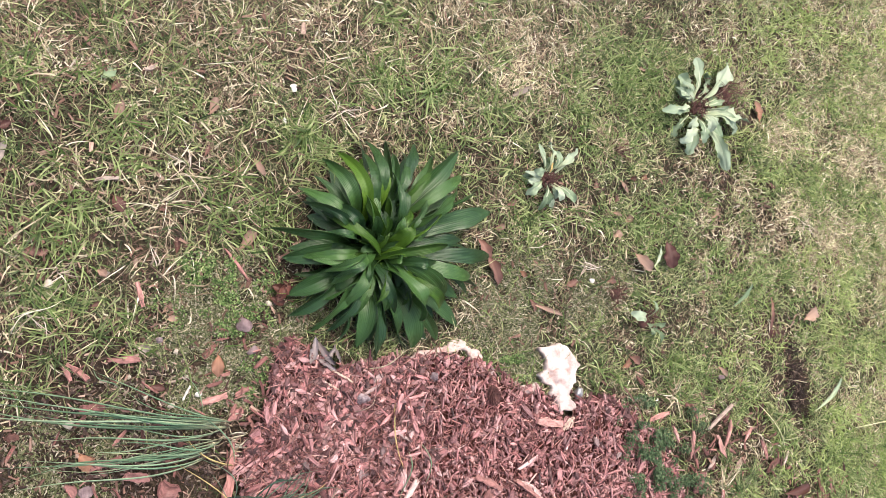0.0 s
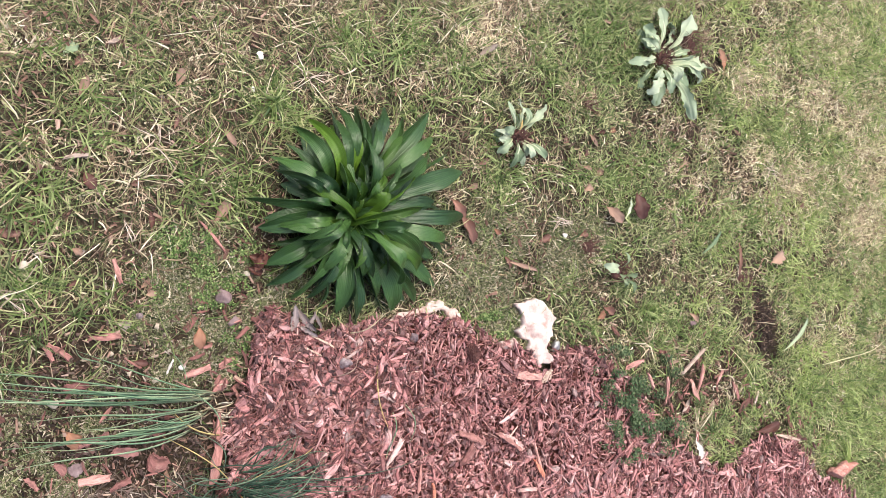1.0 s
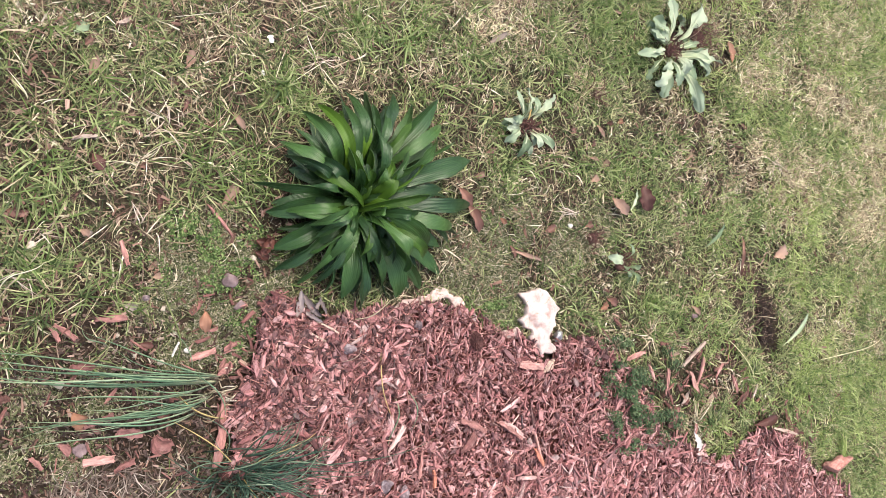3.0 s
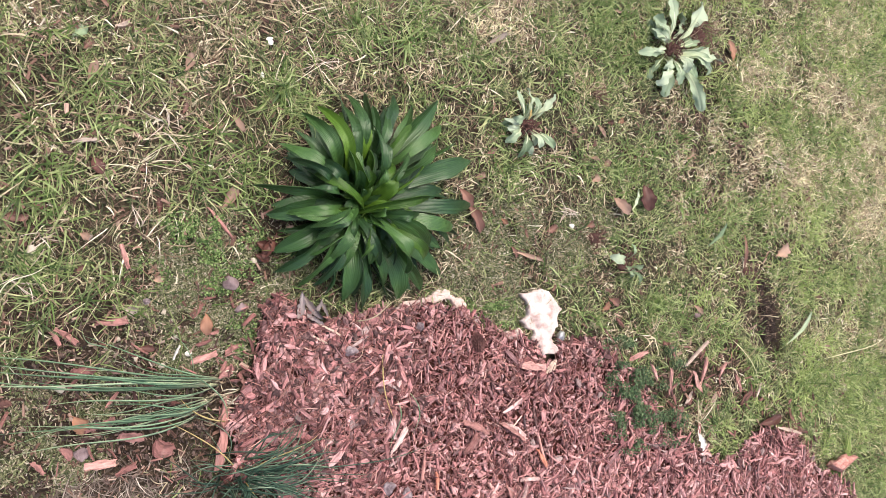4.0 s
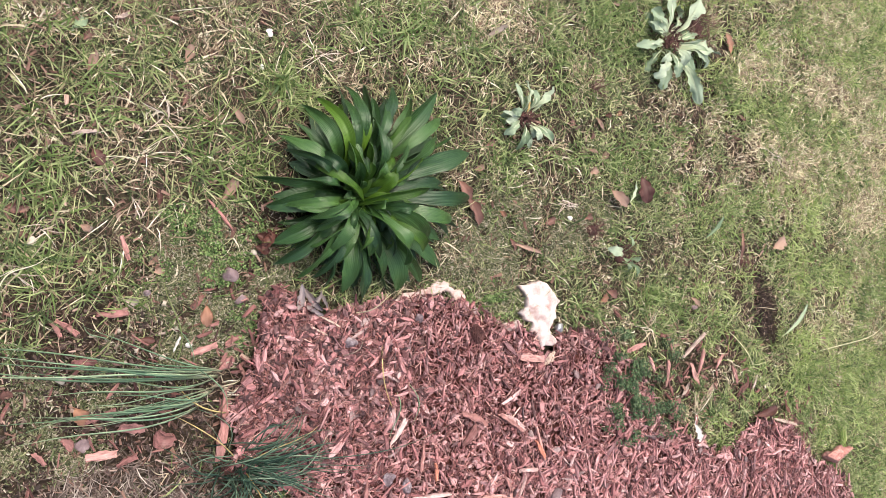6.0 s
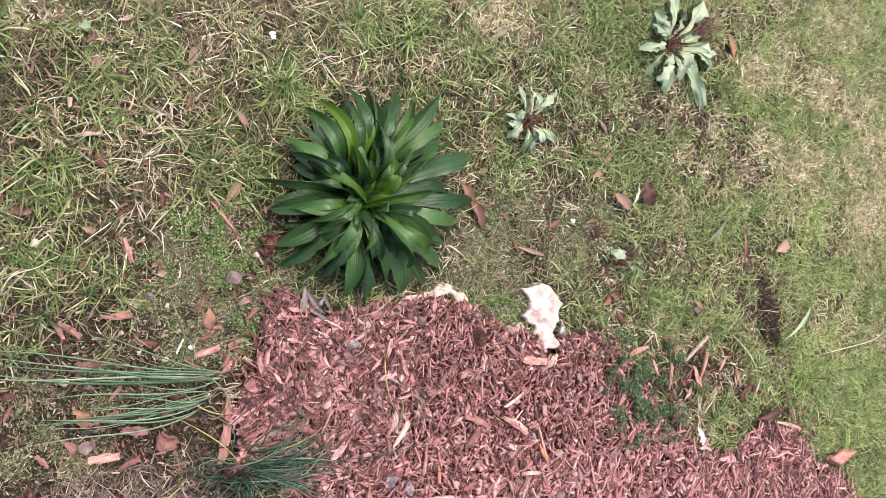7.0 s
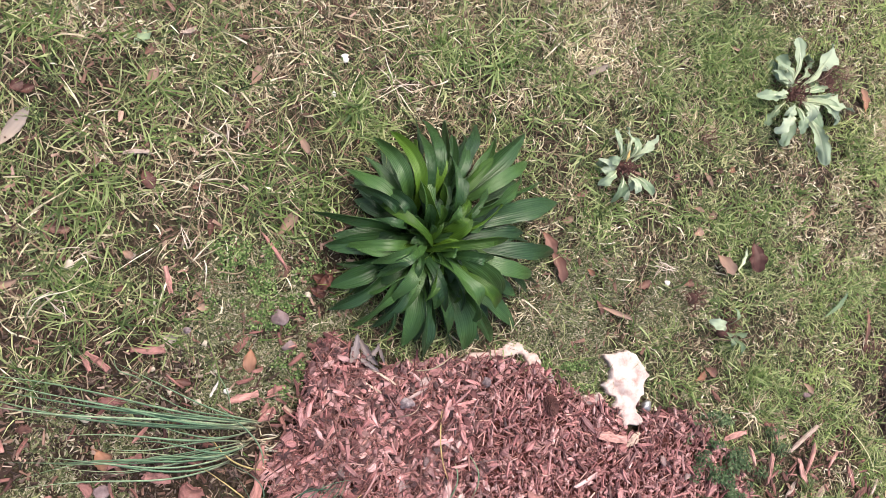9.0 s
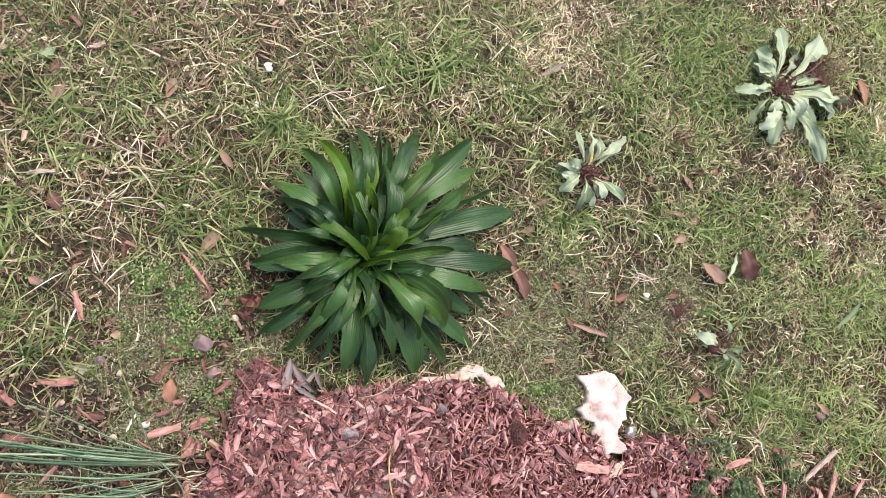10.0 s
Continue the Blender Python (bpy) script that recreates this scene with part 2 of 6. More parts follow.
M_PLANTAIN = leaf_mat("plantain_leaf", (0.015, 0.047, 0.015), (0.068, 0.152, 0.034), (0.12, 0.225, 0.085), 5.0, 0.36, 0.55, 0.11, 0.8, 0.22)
M_PLANTAIN_YELLOW = leaf_mat("yellow_green_plantain_leaf", (0.04, 0.10, 0.014), (0.115, 0.225, 0.022), (0.18, 0.31, 0.06), 5.0, 0.40, 0.45, 0.28, 0.8, 0.2)
M_WEED = leaf_mat("glaucous_leaf", (0.25, 0.34, 0.20), (0.53, 0.60, 0.43), (0.60, 0.66, 0.49), 1.0, 0.6, 0.3, 0.2, 1.0)
M_RIB = leaf_mat("pale_midrib", (0.46, 0.52, 0.34), (0.56, 0.62, 0.45), (0.6, 0.65, 0.5), 1.0, 0.6, 0.3, 0.1)
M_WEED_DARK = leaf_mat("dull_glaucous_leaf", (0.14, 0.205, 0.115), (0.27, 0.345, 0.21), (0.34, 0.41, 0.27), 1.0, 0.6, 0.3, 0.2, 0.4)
M_DEADLEAF = leaf_mat("brown_dead_leaf", (0.12, 0.055, 0.042), (0.27, 0.145, 0.115), (0.38, 0.24, 0.2), 2.0, 0.5, 0.4, 0.1)
M_REDLEAF = leaf_mat("dark_red_leaf", (0.075, 0.03, 0.024), (0.14, 0.058, 0.045), (0.2, 0.10, 0.08), 2.0, 0.5, 0.4, 0.08)
M_ORANGELEAF = leaf_mat("orange_dead_leaf", (0.22, 0.105, 0.07), (0.36, 0.19, 0.125), (0.45, 0.28, 0.18), 2.0, 0.6, 0.3, 0.12)
M_TANLEAF = leaf_mat("tan_dead_leaf", (0.26, 0.165, 0.125), (0.40, 0.27, 0.205), (0.46, 0.34, 0.27), 2.0, 0.65, 0.3, 0.12)
M_SLATELEAF = leaf_mat("slate_dead_leaf", (0.15, 0.118, 0.118), (0.40, 0.34, 0.335), (0.50, 0.44, 0.43), 2.0, 0.6, 0.35, 0.05)
M_GREYLEAF = leaf_mat("grey_dead_leaf", (0.25, 0.20, 0.17), (0.42, 0.35, 0.31), (0.45, 0.4, 0.35), 2.0, 0.7, 0.25, 0.08)


def lump_mat(name, stops, scale, rough, bump, spec=0.3):
    m, nt, b = node_mat(name, rough, spec)
    tex = nt.nodes.new("ShaderNodeTexCoord")
    ob = nt.nodes.new("ShaderNodeObjectInfo")
    n = noise_tex(nt, scale, 5, 0.65, tex.outputs["Object"])
    f = maths(nt, "ADD", maths(nt, "MULTIPLY", n, 0.85), maths(nt, "MULTIPLY", ob.outputs["Random"], 0.15))
    nt.links.new(ramp(nt, f, stops), b.inputs["Base Color"])
    bumped(nt, b, n, bump, 0.003)
    return m


M_FOAM = lump_mat("white_crust", [(0.26, (0.30, 0.18, 0.155)), (0.36, (0.47, 0.335, 0.305)), (0.48, (0.57, 0.465, 0.435)), (0.75, (0.66, 0.585, 0.56))], 60, 0.85, 0.9)
M_FOAMDIRTY = lump_mat("dirty_crust", [(0.3, (0.20, 0.105, 0.085)), (0.42, (0.42, 0.28, 0.245)), (0.6, (0.58, 0.46, 0.42))], 90, 0.85, 0.9)
M_STONEPINK = lump_mat("pinkish_stone", [(0.25, (0.11, 0.072, 0.076)), (0.5, (0.23, 0.165, 0.168)), (0.75, (0.40, 0.33, 0.325))], 60, 0.7, 0.6)
M_STONEPALE = lump_mat("pale_stone", [(0.25, (0.33, 0.27, 0.21)), (0.5, (0.49, 0.43, 0.35)), (0.75, (0.64, 0.59, 0.51))], 90, 0.7, 0.5)
M_STONEGREY = lump_mat("grey_stone", [(0.3, (0.065, 0.045, 0.05)), (0.5, (0.18, 0.135, 0.145)), (0.7, (0.42, 0.36, 0.37))], 110, 0.5, 1.0)
M_CONE = lump_mat("cone_brown", [(0.25, (0.06, 0.026, 0.024)), (0.6, (0.12, 0.052, 0.048)), (0.8, (0.22, 0.12, 0.11))], 90, 0.7, 0.6)
M_DEADSTEM = lump_mat("dead_brown_stem", [(0.25, (0.04, 0.018, 0.015)), (0.6, (0.11, 0.05, 0.042)), (0.85, (0.24, 0.13, 0.105))], 120, 0.8, 0.6)
# dead stems again, with the deep shade of the hollows put into the colour
M_SHADEDSTEM = lump_mat("shaded_dead_stem", [(0.25, (0.014, 0.009, 0.008)), (0.6, (0.036, 0.022, 0.018)), (0.85, (0.085, 0.052, 0.042))], 120, 0.85, 0.6)
M_CHUNK = lump_mat("weathered_red_wood", [(0.25, (0.20, 0.075, 0.062)), (0.45, (0.44, 0.205, 0.17)), (0.75, (0.62, 0.40, 0.35))], 110, 0.85, 1.0)
M_WHITE = lump_mat("white_scrap", [(0.25, (0.5, 0.46, 0.42)), (0.7, (0.76, 0.73, 0.70))], 80, 0.7, 0.3)
M_LID = lump_mat("dark_brown_plastic", [(0.25, (0.010, 0.006, 0.006)), (0.7, (0.024, 0.014, 0.013))], 40, 0.42, 0.2, 0.35)
M_METAL = lump_mat("dull_metal", [(0.25, (0.30, 0.29, 0.29)), (0.7, (0.75, 0.74, 0.74))], 150, 0.3, 0.5)
M_METAL.node_tree.nodes["Principled BSDF"].inputs["Metallic"].default_value = 0.8


# ---- mesh helpers ----
def value_noise(x, y, size, seed):
    """Smooth noise from 0 to 1, with waves of about that size in metres."""
    g = np.random.default_rng(seed).random((64, 64))
    fx, fy = x / size + 500.0, y / size + 500.0
    ix, iy = np.floor(fx).astype(int), np.floor(fy).astype(int)
    tx, ty = fx - ix, fy - iy
    tx, ty = tx * tx * (3 - 2 * tx), ty * ty * (3 - 2 * ty)
    a, b = g[ix % 64, iy % 64], g[(ix + 1) % 64, iy % 64]
    c, d = g[ix % 64, (iy + 1) % 64], g[(ix + 1) % 64, (iy + 1) % 64]
    return (a * (1 - tx) + b * tx) * (1 - ty) + (c * (1 - tx) + d * tx) * ty


def inside(x, y, poly):
    x, y = np.asarray(x, float), np.asarray(y, float)
    hit = np.zeros(x.shape, bool)
    for (x0, y0), (x1, y1) in zip(poly, poly[1:] + poly[:1]):
        if y0 != y1:
            hit ^= ((y0 > y) != (y1 > y)) & (x < (x1 - x0) * (y - y0) / (y1 - y0) + x0)
    return hit


def near(x, y, centre, rx, ry=None):
    """1 at the centre of a patch, falling to 0 at its edge."""
    ry = ry or rx
    return np.clip(1.0 - np.sqrt(((x - centre[0]) / rx) ** 2 + ((y - centre[1]) / ry) ** 2), 0, 1)


HOLLOWS = [((0.862, -0.310), 0.034, 0.045, 0.022), ((0.842, -0.225), 0.022, 0.06, 0.014), ((-0.328, -0.055), 0.03, 0.03, 0.012)]


def ground_z(x, y):
    dip = 0.0
    for c, rx, ry, deep in HOLLOWS:
        dip = dip + deep * np.exp(-((x - c[0]) / rx) ** 2 - ((y - c[1]) / ry) ** 2)
    return -dip + (value_noise(x, y, 0.35, 3) - 0.5) * 0.016 + (value_noise(x, y, 0.09, 4) - 0.5) * 0.008


def gz(x, y):
    return float(ground_z(np.array([x]), np.array([y]))[0])


def quads_mesh(name, verts, quads, uvs=None, smooth=True):
    """A mesh from arrays: n x 3 places, m x 4 corners, and a uv for every vertex."""
    me = bpy.data.meshes.new(name)
    n, m = len(verts), len(quads)
    me.vertices.add(n)
    me.vertices.foreach_set("co", np.ascontiguousarray(verts, np.float32).ravel())
    me.loops.add(m * 4)
    me.loops.foreach_set("vertex_index", np.ascontiguousarray(quads, np.int32).ravel())
    me.polygons.add(m)
    me.polygons.foreach_set("loop_start", np.arange(0, m * 4, 4, dtype=np.int32))
    if uvs is not None:
        layer = me.uv_layers.new(name="UVMap")
        layer.data.foreach_set("uv", np.ascontiguousarray(uvs[quads.ravel()], np.float32).ravel())
    me.update(calc_edges=True)
    me.validate()
    me.polygons.foreach_set("use_smooth", np.full(len(me.polygons), smooth))
    return me


def mesh_part(name, me, material, parent=None, label=""):
    if not me.materials:
        me.materials.append(material)
    ob = new(name, me)
    if parent is not None:
        ob.parent = parent
    return tagged(ob, label) if label else ob


def part(name, bm, material, parent=None, label=""):
    me = bpy.data.meshes.new(name)
    bm.to_mesh(me)
    bm.free()
    me.polygons.foreach_set("use_smooth", np.full(len(me.polygons), True))
    return mesh_part(name, me, material, parent, label)


def thing(name, x, y, label, category, group="", z=None, rz=0.0):
    e = new(name)
    e.empty_display_size = 0.02
    e.matrix_world = pose(x, y, gz(x, y) if z is None else z, 0, 0, rz)
    return tagged(e, label, category, group)


def blades(x, y, length, width, e0, e1, bend, az=None, segs=4, lift=0.002, floor=None):
    """Many grass blades as arrays. Angles in radians; one value or one for each blade."""
    n = len(x)
    az = rng.uniform(0, 2 * math.pi, n) if az is None else az
    s = (np.arange(segs) + 0.5) / segs
    el = e0[:, None] + (e1 - e0)[:, None] * s
    aa = az[:, None] + np.broadcast_to(bend, (n,))[:, None] * s
    step = (length / segs)[:, None]
    path = np.zeros((n, segs + 1, 3))
    path[:, 1:, 0] = np.cumsum(step * np.cos(el) * np.cos(aa), 1)
    path[:, 1:, 1] = np.cumsum(step * np.cos(el) * np.sin(aa), 1)
    path[:, 1:, 2] = np.cumsum(step * np.sin(el), 1)
    path[:, :, 0] += x[:, None]
    path[:, :, 1] += y[:, None]
    base = ground_z(x, y) if floor is None else floor
    path[:, :, 2] += base[:, None]
    low = ground_z(path[:, :, 0], path[:, :, 1]) + lift + rng.uniform(0, 0.007, n)[:, None]
    path[:, 1:, 2] = np.maximum(path[:, 1:, 2], low[:, 1:])
    t = np.linspace(0, 1, segs + 1)
    w = width[:, None] * 0.5 * np.clip(1.02 - t ** 2.2, 0.07, 1)[None]
    side = np.stack([-np.sin(az), np.cos(az), rng.uniform(-0.6, 0.6, n)], 1)
    side /= np.linalg.norm(side, axis=1)[:, None]
    off = side[:, None, :] * w[:, :, None]
    v = np.stack([path - off, path + off], 2).reshape(-1, 3)
    k = 2 * (segs + 1)
    q = np.array([[2 * i, 2 * i + 1, 2 * i + 3, 2 * i + 2] for i in range(segs)])
    quads = (q[None] + (np.arange(n) * k)[:, None, None]).reshape(-1, 4)
    uv = np.zeros((n, segs + 1, 2, 2))
    uv[..., 0] = t[None, :, None]
    uv[..., 1, 1] = 1.0
    return v, quads, uv.reshape(-1, 2)


def stuff(name, arrays, material, label, category, smooth=True):
    v, q, uv = arrays
    return tagged(mesh_part(name, quads_mesh(name, v, q, uv, smooth), material), label, category, kind="stuff")


# ---- regions of the plan ----
MULCH = [(-0.357, -0.164), (-0.334, -0.129), (-0.299, -0.118), (-0.257, -0.173), (-0.203, -0.170), (-0.108, -0.162), (-0.030, -0.163), (0.045, -0.185), (0.096, -0.217), (0.151, -0.244), (0.206, -0.292), (0.246, -0.273),
         (0.331, -0.262), (0.387, -0.305), (0.438, -0.352), (0.481, -0.427), (0.503, -0.484), (0.567, -0.507), (0.667, -0.554), (0.762, -0.545), (0.830, -0.520), (0.925, -0.552), (0.985, -0.628),
         (1.128, -0.699), (1.178, -0.866), (0.898, -1.061), (-0.326, -0.708), (-0.364, -0.524), (-0.295, -0.464), (-0.404, -0.391), (-0.404, -0.301), (-0.370, -0.253)]
LID_AT, LID_R = (0.084, -0.832), 0.28


def in_mulch(x, y):
    wob = 0.030
    return inside(x + (value_noise(x, y, 0.05, 21) - 0.5) * wob, y + (value_noise(x, y, 0.05, 22) - 0.5) * wob, MULCH)


def in_lid(x, y, more=0.004):
    return (x - LID_AT[0]) ** 2 + (y - LID_AT[1]) ** 2 < (LID_R + more) ** 2


# ---- ground: one sheet to the horizon ----
def build_ground():
    near_lines = np.linspace(-1.6, 2.4, 201)
    far = np.array([3, 4, 6, 9, 14, 22, 40, 80, 200, 600.0])
    line = np.concatenate([-far[::-1], near_lines, far])
    gx, gy = np.meshgrid(line, line, indexing="ij")
    z = ground_z(gx, gy)
    n = len(line)
    v = np.stack([gx, gy, z], 2).reshape(-1, 3)
    i = np.arange(n * n).reshape(n, n)
    q = np.stack([i[:-1, :-1], i[1:, :-1], i[1:, 1:], i[:-1, 1:]], 2).reshape(-1, 4)
    ob = mesh_part("ground", quads_mesh("ground", v, q), M_SOIL)
    return tagged(ob, "dark brown soil under thin patchy turf", "ground", kind="structure")


ground = build_ground()


# ---- chips of bark and wood ----
def chip_shape(seed, rings=4, sides=6, flake=False, rough=0.06, rounded=False):
    """A split chip 1 long, 1 wide and 1 thick, with ragged ends; verts, quads and uv."""
    r = np.random.default_rng(seed)
    v, uv = [], []
    ang = np.linspace(0, 2 * math.pi, sides, endpoint=False) + r.uniform(-0.2, 0.2, sides)
    power = 0.45
    prof = np.stack([np.sign(np.cos(ang)) * np.abs(np.cos(ang)) ** power, np.sign(np.sin(ang)) * np.abs(np.sin(ang)) ** power], 1) * 0.5
    jag = r.uniform(-0.10, 0.10, (2, sides)) * (1.3 if flake else 1.0)
    sway, lift = r.uniform(-0.18, 0.18), r.uniform(-0.5, 0.5)
    taper = r.uniform(0.45, 1.0, 2)
    for k in range(rings):
        t = k / (rings - 1)
        wide = (taper[0] * (1 - t) + taper[1] * t) * ((0.35 + 0.65 * math.sin(math.pi * t) ** 0.7) if rounded else (0.75 + 0.25 * math.sin(math.pi * t))) + r.uniform(-rough, rough)
        for j in range(sides):
            end = jag[0, j] if k == 0 else jag[1, j] if k == rings - 1 else 0.0
            v.append((t - 0.5 + end, prof[j, 0] * (wide + r.uniform(-rough, rough)) + sway * math.sin(math.pi * t), prof[j, 1] * (0.8 + 0.2 * wide) + lift * (t - 0.5) ** 2 + r.uniform(-rough, rough)))
            uv.append((t, j / sides))
    q = [(k * sides + j, k * sides + (j + 1) % sides, (k + 1) * sides + (j + 1) % sides, (k + 1) * sides + j) for k in range(rings - 1) for j in range(sides)]
    a, b = 0, (rings - 1) * sides
    for s0 in (a, b):
        ring = [s0 + j for j in range(sides)]
        ring = ring[::-1] if s0 == a else ring
        for j in range(1, sides - 2, 2):
            q.append((ring[0], ring[j], ring[j + 1], ring[j + 2]))
    return np.array(v), np.array(q), np.array(uv)


ROUGH = [chip_shape(400 + i, 9, 10, True, 0.15) for i in range(12)]
ROUND = [chip_shape(430 + i, 9, 12, True, 0.11, True) for i in range(12)]
SPLINTERS = [chip_shape(100 + i, 3) for i in range(14)]
SLIVERS = [chip_shape(150 + i, 3, 4) for i in range(8)]
FLAKES = [chip_shape(200 + i, 4, 8, True, 0.09, i % 3 > 0) for i in range(12)]
SCRAPS = [chip_shape(270 + i, 2, 6, True, 0.14) for i in range(14)]
FLAKELETS = [chip_shape(240 + i, 3, 6, True, 0.08, i % 4 > 0) for i in range(14)]


def chip_mesh(kind, index, length, width, thick):
    v, q, uv = {"splinter": SPLINTERS, "flake": FLAKES, "rough": ROUGH, "round": ROUND}[kind][index]
    return quads_mesh("bark_chip", v * (length, width, thick), q, uv * (length, width * 3), False)


def rot_zyx(az, tilt, roll):
    ca, sa, ct, st, cr, sr = np.cos(az), np.sin(az), np.cos(tilt), np.sin(tilt), np.cos(roll), np.sin(roll)
    z, o = np.zeros_like(az), np.ones_like(az)
    rz = np.stack([ca, -sa, z, sa, ca, z, z, z, o], 1).reshape(-1, 3, 3)
    ry = np.stack([ct, z, st, z, o, z, -st, z, ct], 1).reshape(-1, 3, 3)
    rx = np.stack([o, z, z, z, cr, -sr, z, sr, cr], 1).reshape(-1, 3, 3)
    return rz @ ry @ rx


def many_chips(shapes, pick, x, y, z, size, az, tilt, roll):
    vs, qs, us, at = [], [], [], 0
    rot = rot_zyx(az, tilt, roll)
    for k, (v, q, uv) in enumerate(shapes):
        i = np.nonzero(pick == k)[0]
        if not len(i):
            continue
        p = np.einsum("nij,nvj->nvi", rot[i], v[None] * size[i][:, None, :]) + np.stack([x[i], y[i], z[i]], 1)[:, None]
        qq = q[None] + (np.arange(len(i)) * len(v))[:, None, None] + at
        uu = uv[None] * np.stack([size[i, 0], size[i, 1] * 3], 1)[:, None] + i[:, None, None] * 0.37
        vs.append(p.reshape(-1, 3)), qs.append(qq.reshape(-1, 4)), us.append(uu.reshape(-1, 2))
        at += len(i) * len(v)
    return np.concatenate(vs), np.concatenate(qs), np.concatenate(us)


def scatter(n, box, accept):
    """n random places in a box (x0, y0, x1, y1) that a test lets through."""
    xs, ys = np.empty(0), np.empty(0)
    while len(xs) < n:
        x, y = rng.uniform(box[0], box[2], n * 2), rng.uniform(box[1], box[3], n * 2)
        ok = accept(x, y)
        xs, ys = np.concatenate([xs, x[ok]]), np.concatenate([ys, y[ok]])
    return xs[:n], ys[:n]


MULCH_BOX = (-0.62, -1.05, 1.2, -0.05)


def bed_z(x, y):
    return ground_z(x, y) + 0.004 + (value_noise(x, y, 0.06, 31)) * 0.012


def build_mulch():
    # the bed is a low mound of crumbs
    xs = np.arange(MULCH_BOX[0], MULCH_BOX[2], 0.012)
    ys = np.arange(MULCH_BOX[1], MULCH_BOX[3], 0.012)
    gx, gy = np.meshgrid(xs, ys, indexing="ij")
    keep = in_mulch(gx, gy)
    i = np.arange(gx.size).reshape(gx.shape)
    cell = keep[:-1, :-1] & keep[1:, :-1] & keep[1:, 1:] & keep[:-1, 1:]
    q = np.stack([i[:-1, :-1], i[1:, :-1], i[1:, 1:], i[:-1, 1:]], 2)[cell]
    used, back = np.unique(q, return_inverse=True)
    v = np.stack([gx, gy, bed_z(gx, gy)], 2).reshape(-1, 3)[used]
    bed = mesh_part("mulch_bed", quads_mesh("mulch_bed", v, back.reshape(-1, 4)), M_BED)
    tagged(bed, "bed of red-dyed shredded bark mulch beside the lawn", "mulch bed", kind="structure")

    free = lambda x, y: in_mulch(x, y) & ~in_lid(x, y, -0.003)
    # splinters, flakes and fine crumbs below the larger chips
    def layer(n, shapes, lengths, ratio, thick, height, steep, where=free):
        x, y = scatter(n, MULCH_BOX, where)
        ln = rng.uniform(*lengths, n) * rng.uniform(0.75, 1.15, n)
        size = np.stack([ln, ln * rng.uniform(*ratio, n), rng.uniform(*thick, n)], 1)
        z = bed_z(x, y) + rng.uniform(*height, n)
        return many_chips(shapes, rng.integers(0, len(shapes), n), x, y, z, size, rng.uniform(0, 2 * math.pi, n), rng.normal(0, steep, n), rng.normal(0, steep * 1.5, n))

    # nuggets lie thickest by the plantain and along the front
    coarse = lambda x, y: free(x, y) & (rng.random(len(x)) < 0.12 + near(x, y, (-0.30, -0.28), 0.30, 0.22) * 1.6 + near(x, y, (0.25, -0.62), 0.7, 0.16) * 1.3)
    long = lambda x, y: free(x, y) & (rng.random(len(x)) < 0.10 + near(x, y, (0.55, -0.66), 0.8, 0.24) * 1.7 + near(x, y, (-0.25, -0.50), 0.25, 0.15))
    packs = [layer(7400, SPLINTERS, (0.010, 0.030), (0.08, 0.20), (0.0015, 0.0035), (0.000, 0.012), 0.16),
             layer(10500, FLAKELETS, (0.0055, 0.0125), (0.5, 0.95), (0.002, 0.006), (0.000, 0.013), 0.28),
             layer(1500, FLAKES, (0.010, 0.020), (0.45, 0.9), (0.003, 0.008), (0.003, 0.013), 0.22, coarse),
             layer(1300, SPLINTERS, (0.020, 0.046), (0.09, 0.22), (0.002, 0.005), (0.008, 0.016), 0.10, long),
             layer(320, FLAKES, (0.018, 0.034), (0.2, 0.42), (0.003, 0.007), (0.008, 0.016), 0.12, coarse)]
    v, q, u, at = [], [], [], 0
    for a in packs:
        v.append(a[0]), q.append(a[1] + at), u.append(a[2])
        at += len(a[0])
    litter = mesh_part("chip_litter", quads_mesh("chip_litter", np.concatenate(v), np.concatenate(q), np.concatenate(u), False), M_CHIP, bed)
    tagged(litter, "small red bark chips and splinters", kind="stuff")
    dusk = layer(1500, FLAKES, (0.006, 0.014), (0.4, 0.9), (0.003, 0.007), (0.004, 0.014), 0.25, lambda x, y: free(x, y) & (rng.random(len(x)) < near(x, y, (-0.30, -0.25), 0.26, 0.22) * 1.5 + 0.05))
    tagged(mesh_part("bark_nuggets", quads_mesh("bark_nuggets", *dusk, False), M_DUSKY, bed), "dusky mauve bark nuggets", kind="stuff")
    needles = layer(2600, SLIVERS, (0.012, 0.034), (0.04, 0.10), (0.0008, 0.0018), (0.008, 0.018), 0.2, lambda x, y: free(x, y) & (rng.random(len(x)) < near(x, y, (-0.28, -0.24), 0.30, 0.22) * 1.5 + 0.2))
    tagged(mesh_part("bark_needles", quads_mesh("bark_needles", *needles, False), M_STREWN, bed), "thin dark red bark needles", kind="stuff")
    crumbs = layer(10000, SLIVERS, (0.006, 0.026), (0.05, 0.15), (0.0008, 0.0018), (0.004, 0.017), 0.3)
    tagged(mesh_part("bark_crumbs", quads_mesh("bark_crumbs", *crumbs, False), M_CRUMB, bed), "fine bark fibres", kind="stuff")
    # the larger chips on top, one by one
    meshes = [chip_mesh("splinter", i, random.uniform(0.020, 0.042), random.uniform(0.0035, 0.0075), random.uniform(0.003, 0.006)) for i in range(14)]
    meshes += [chip_mesh("round", i, random.uniform(0.012, 0.024), random.uniform(0.011, 0.018), random.uniform(0.004, 0.009)) for i in range(12)]
    x, y = scatter(290, (-0.52, -0.62, 1.12, -0.05), lambda a, b: coarse(a, b) | (free(a, b) & (rng.random(len(a)) < 0.25)))
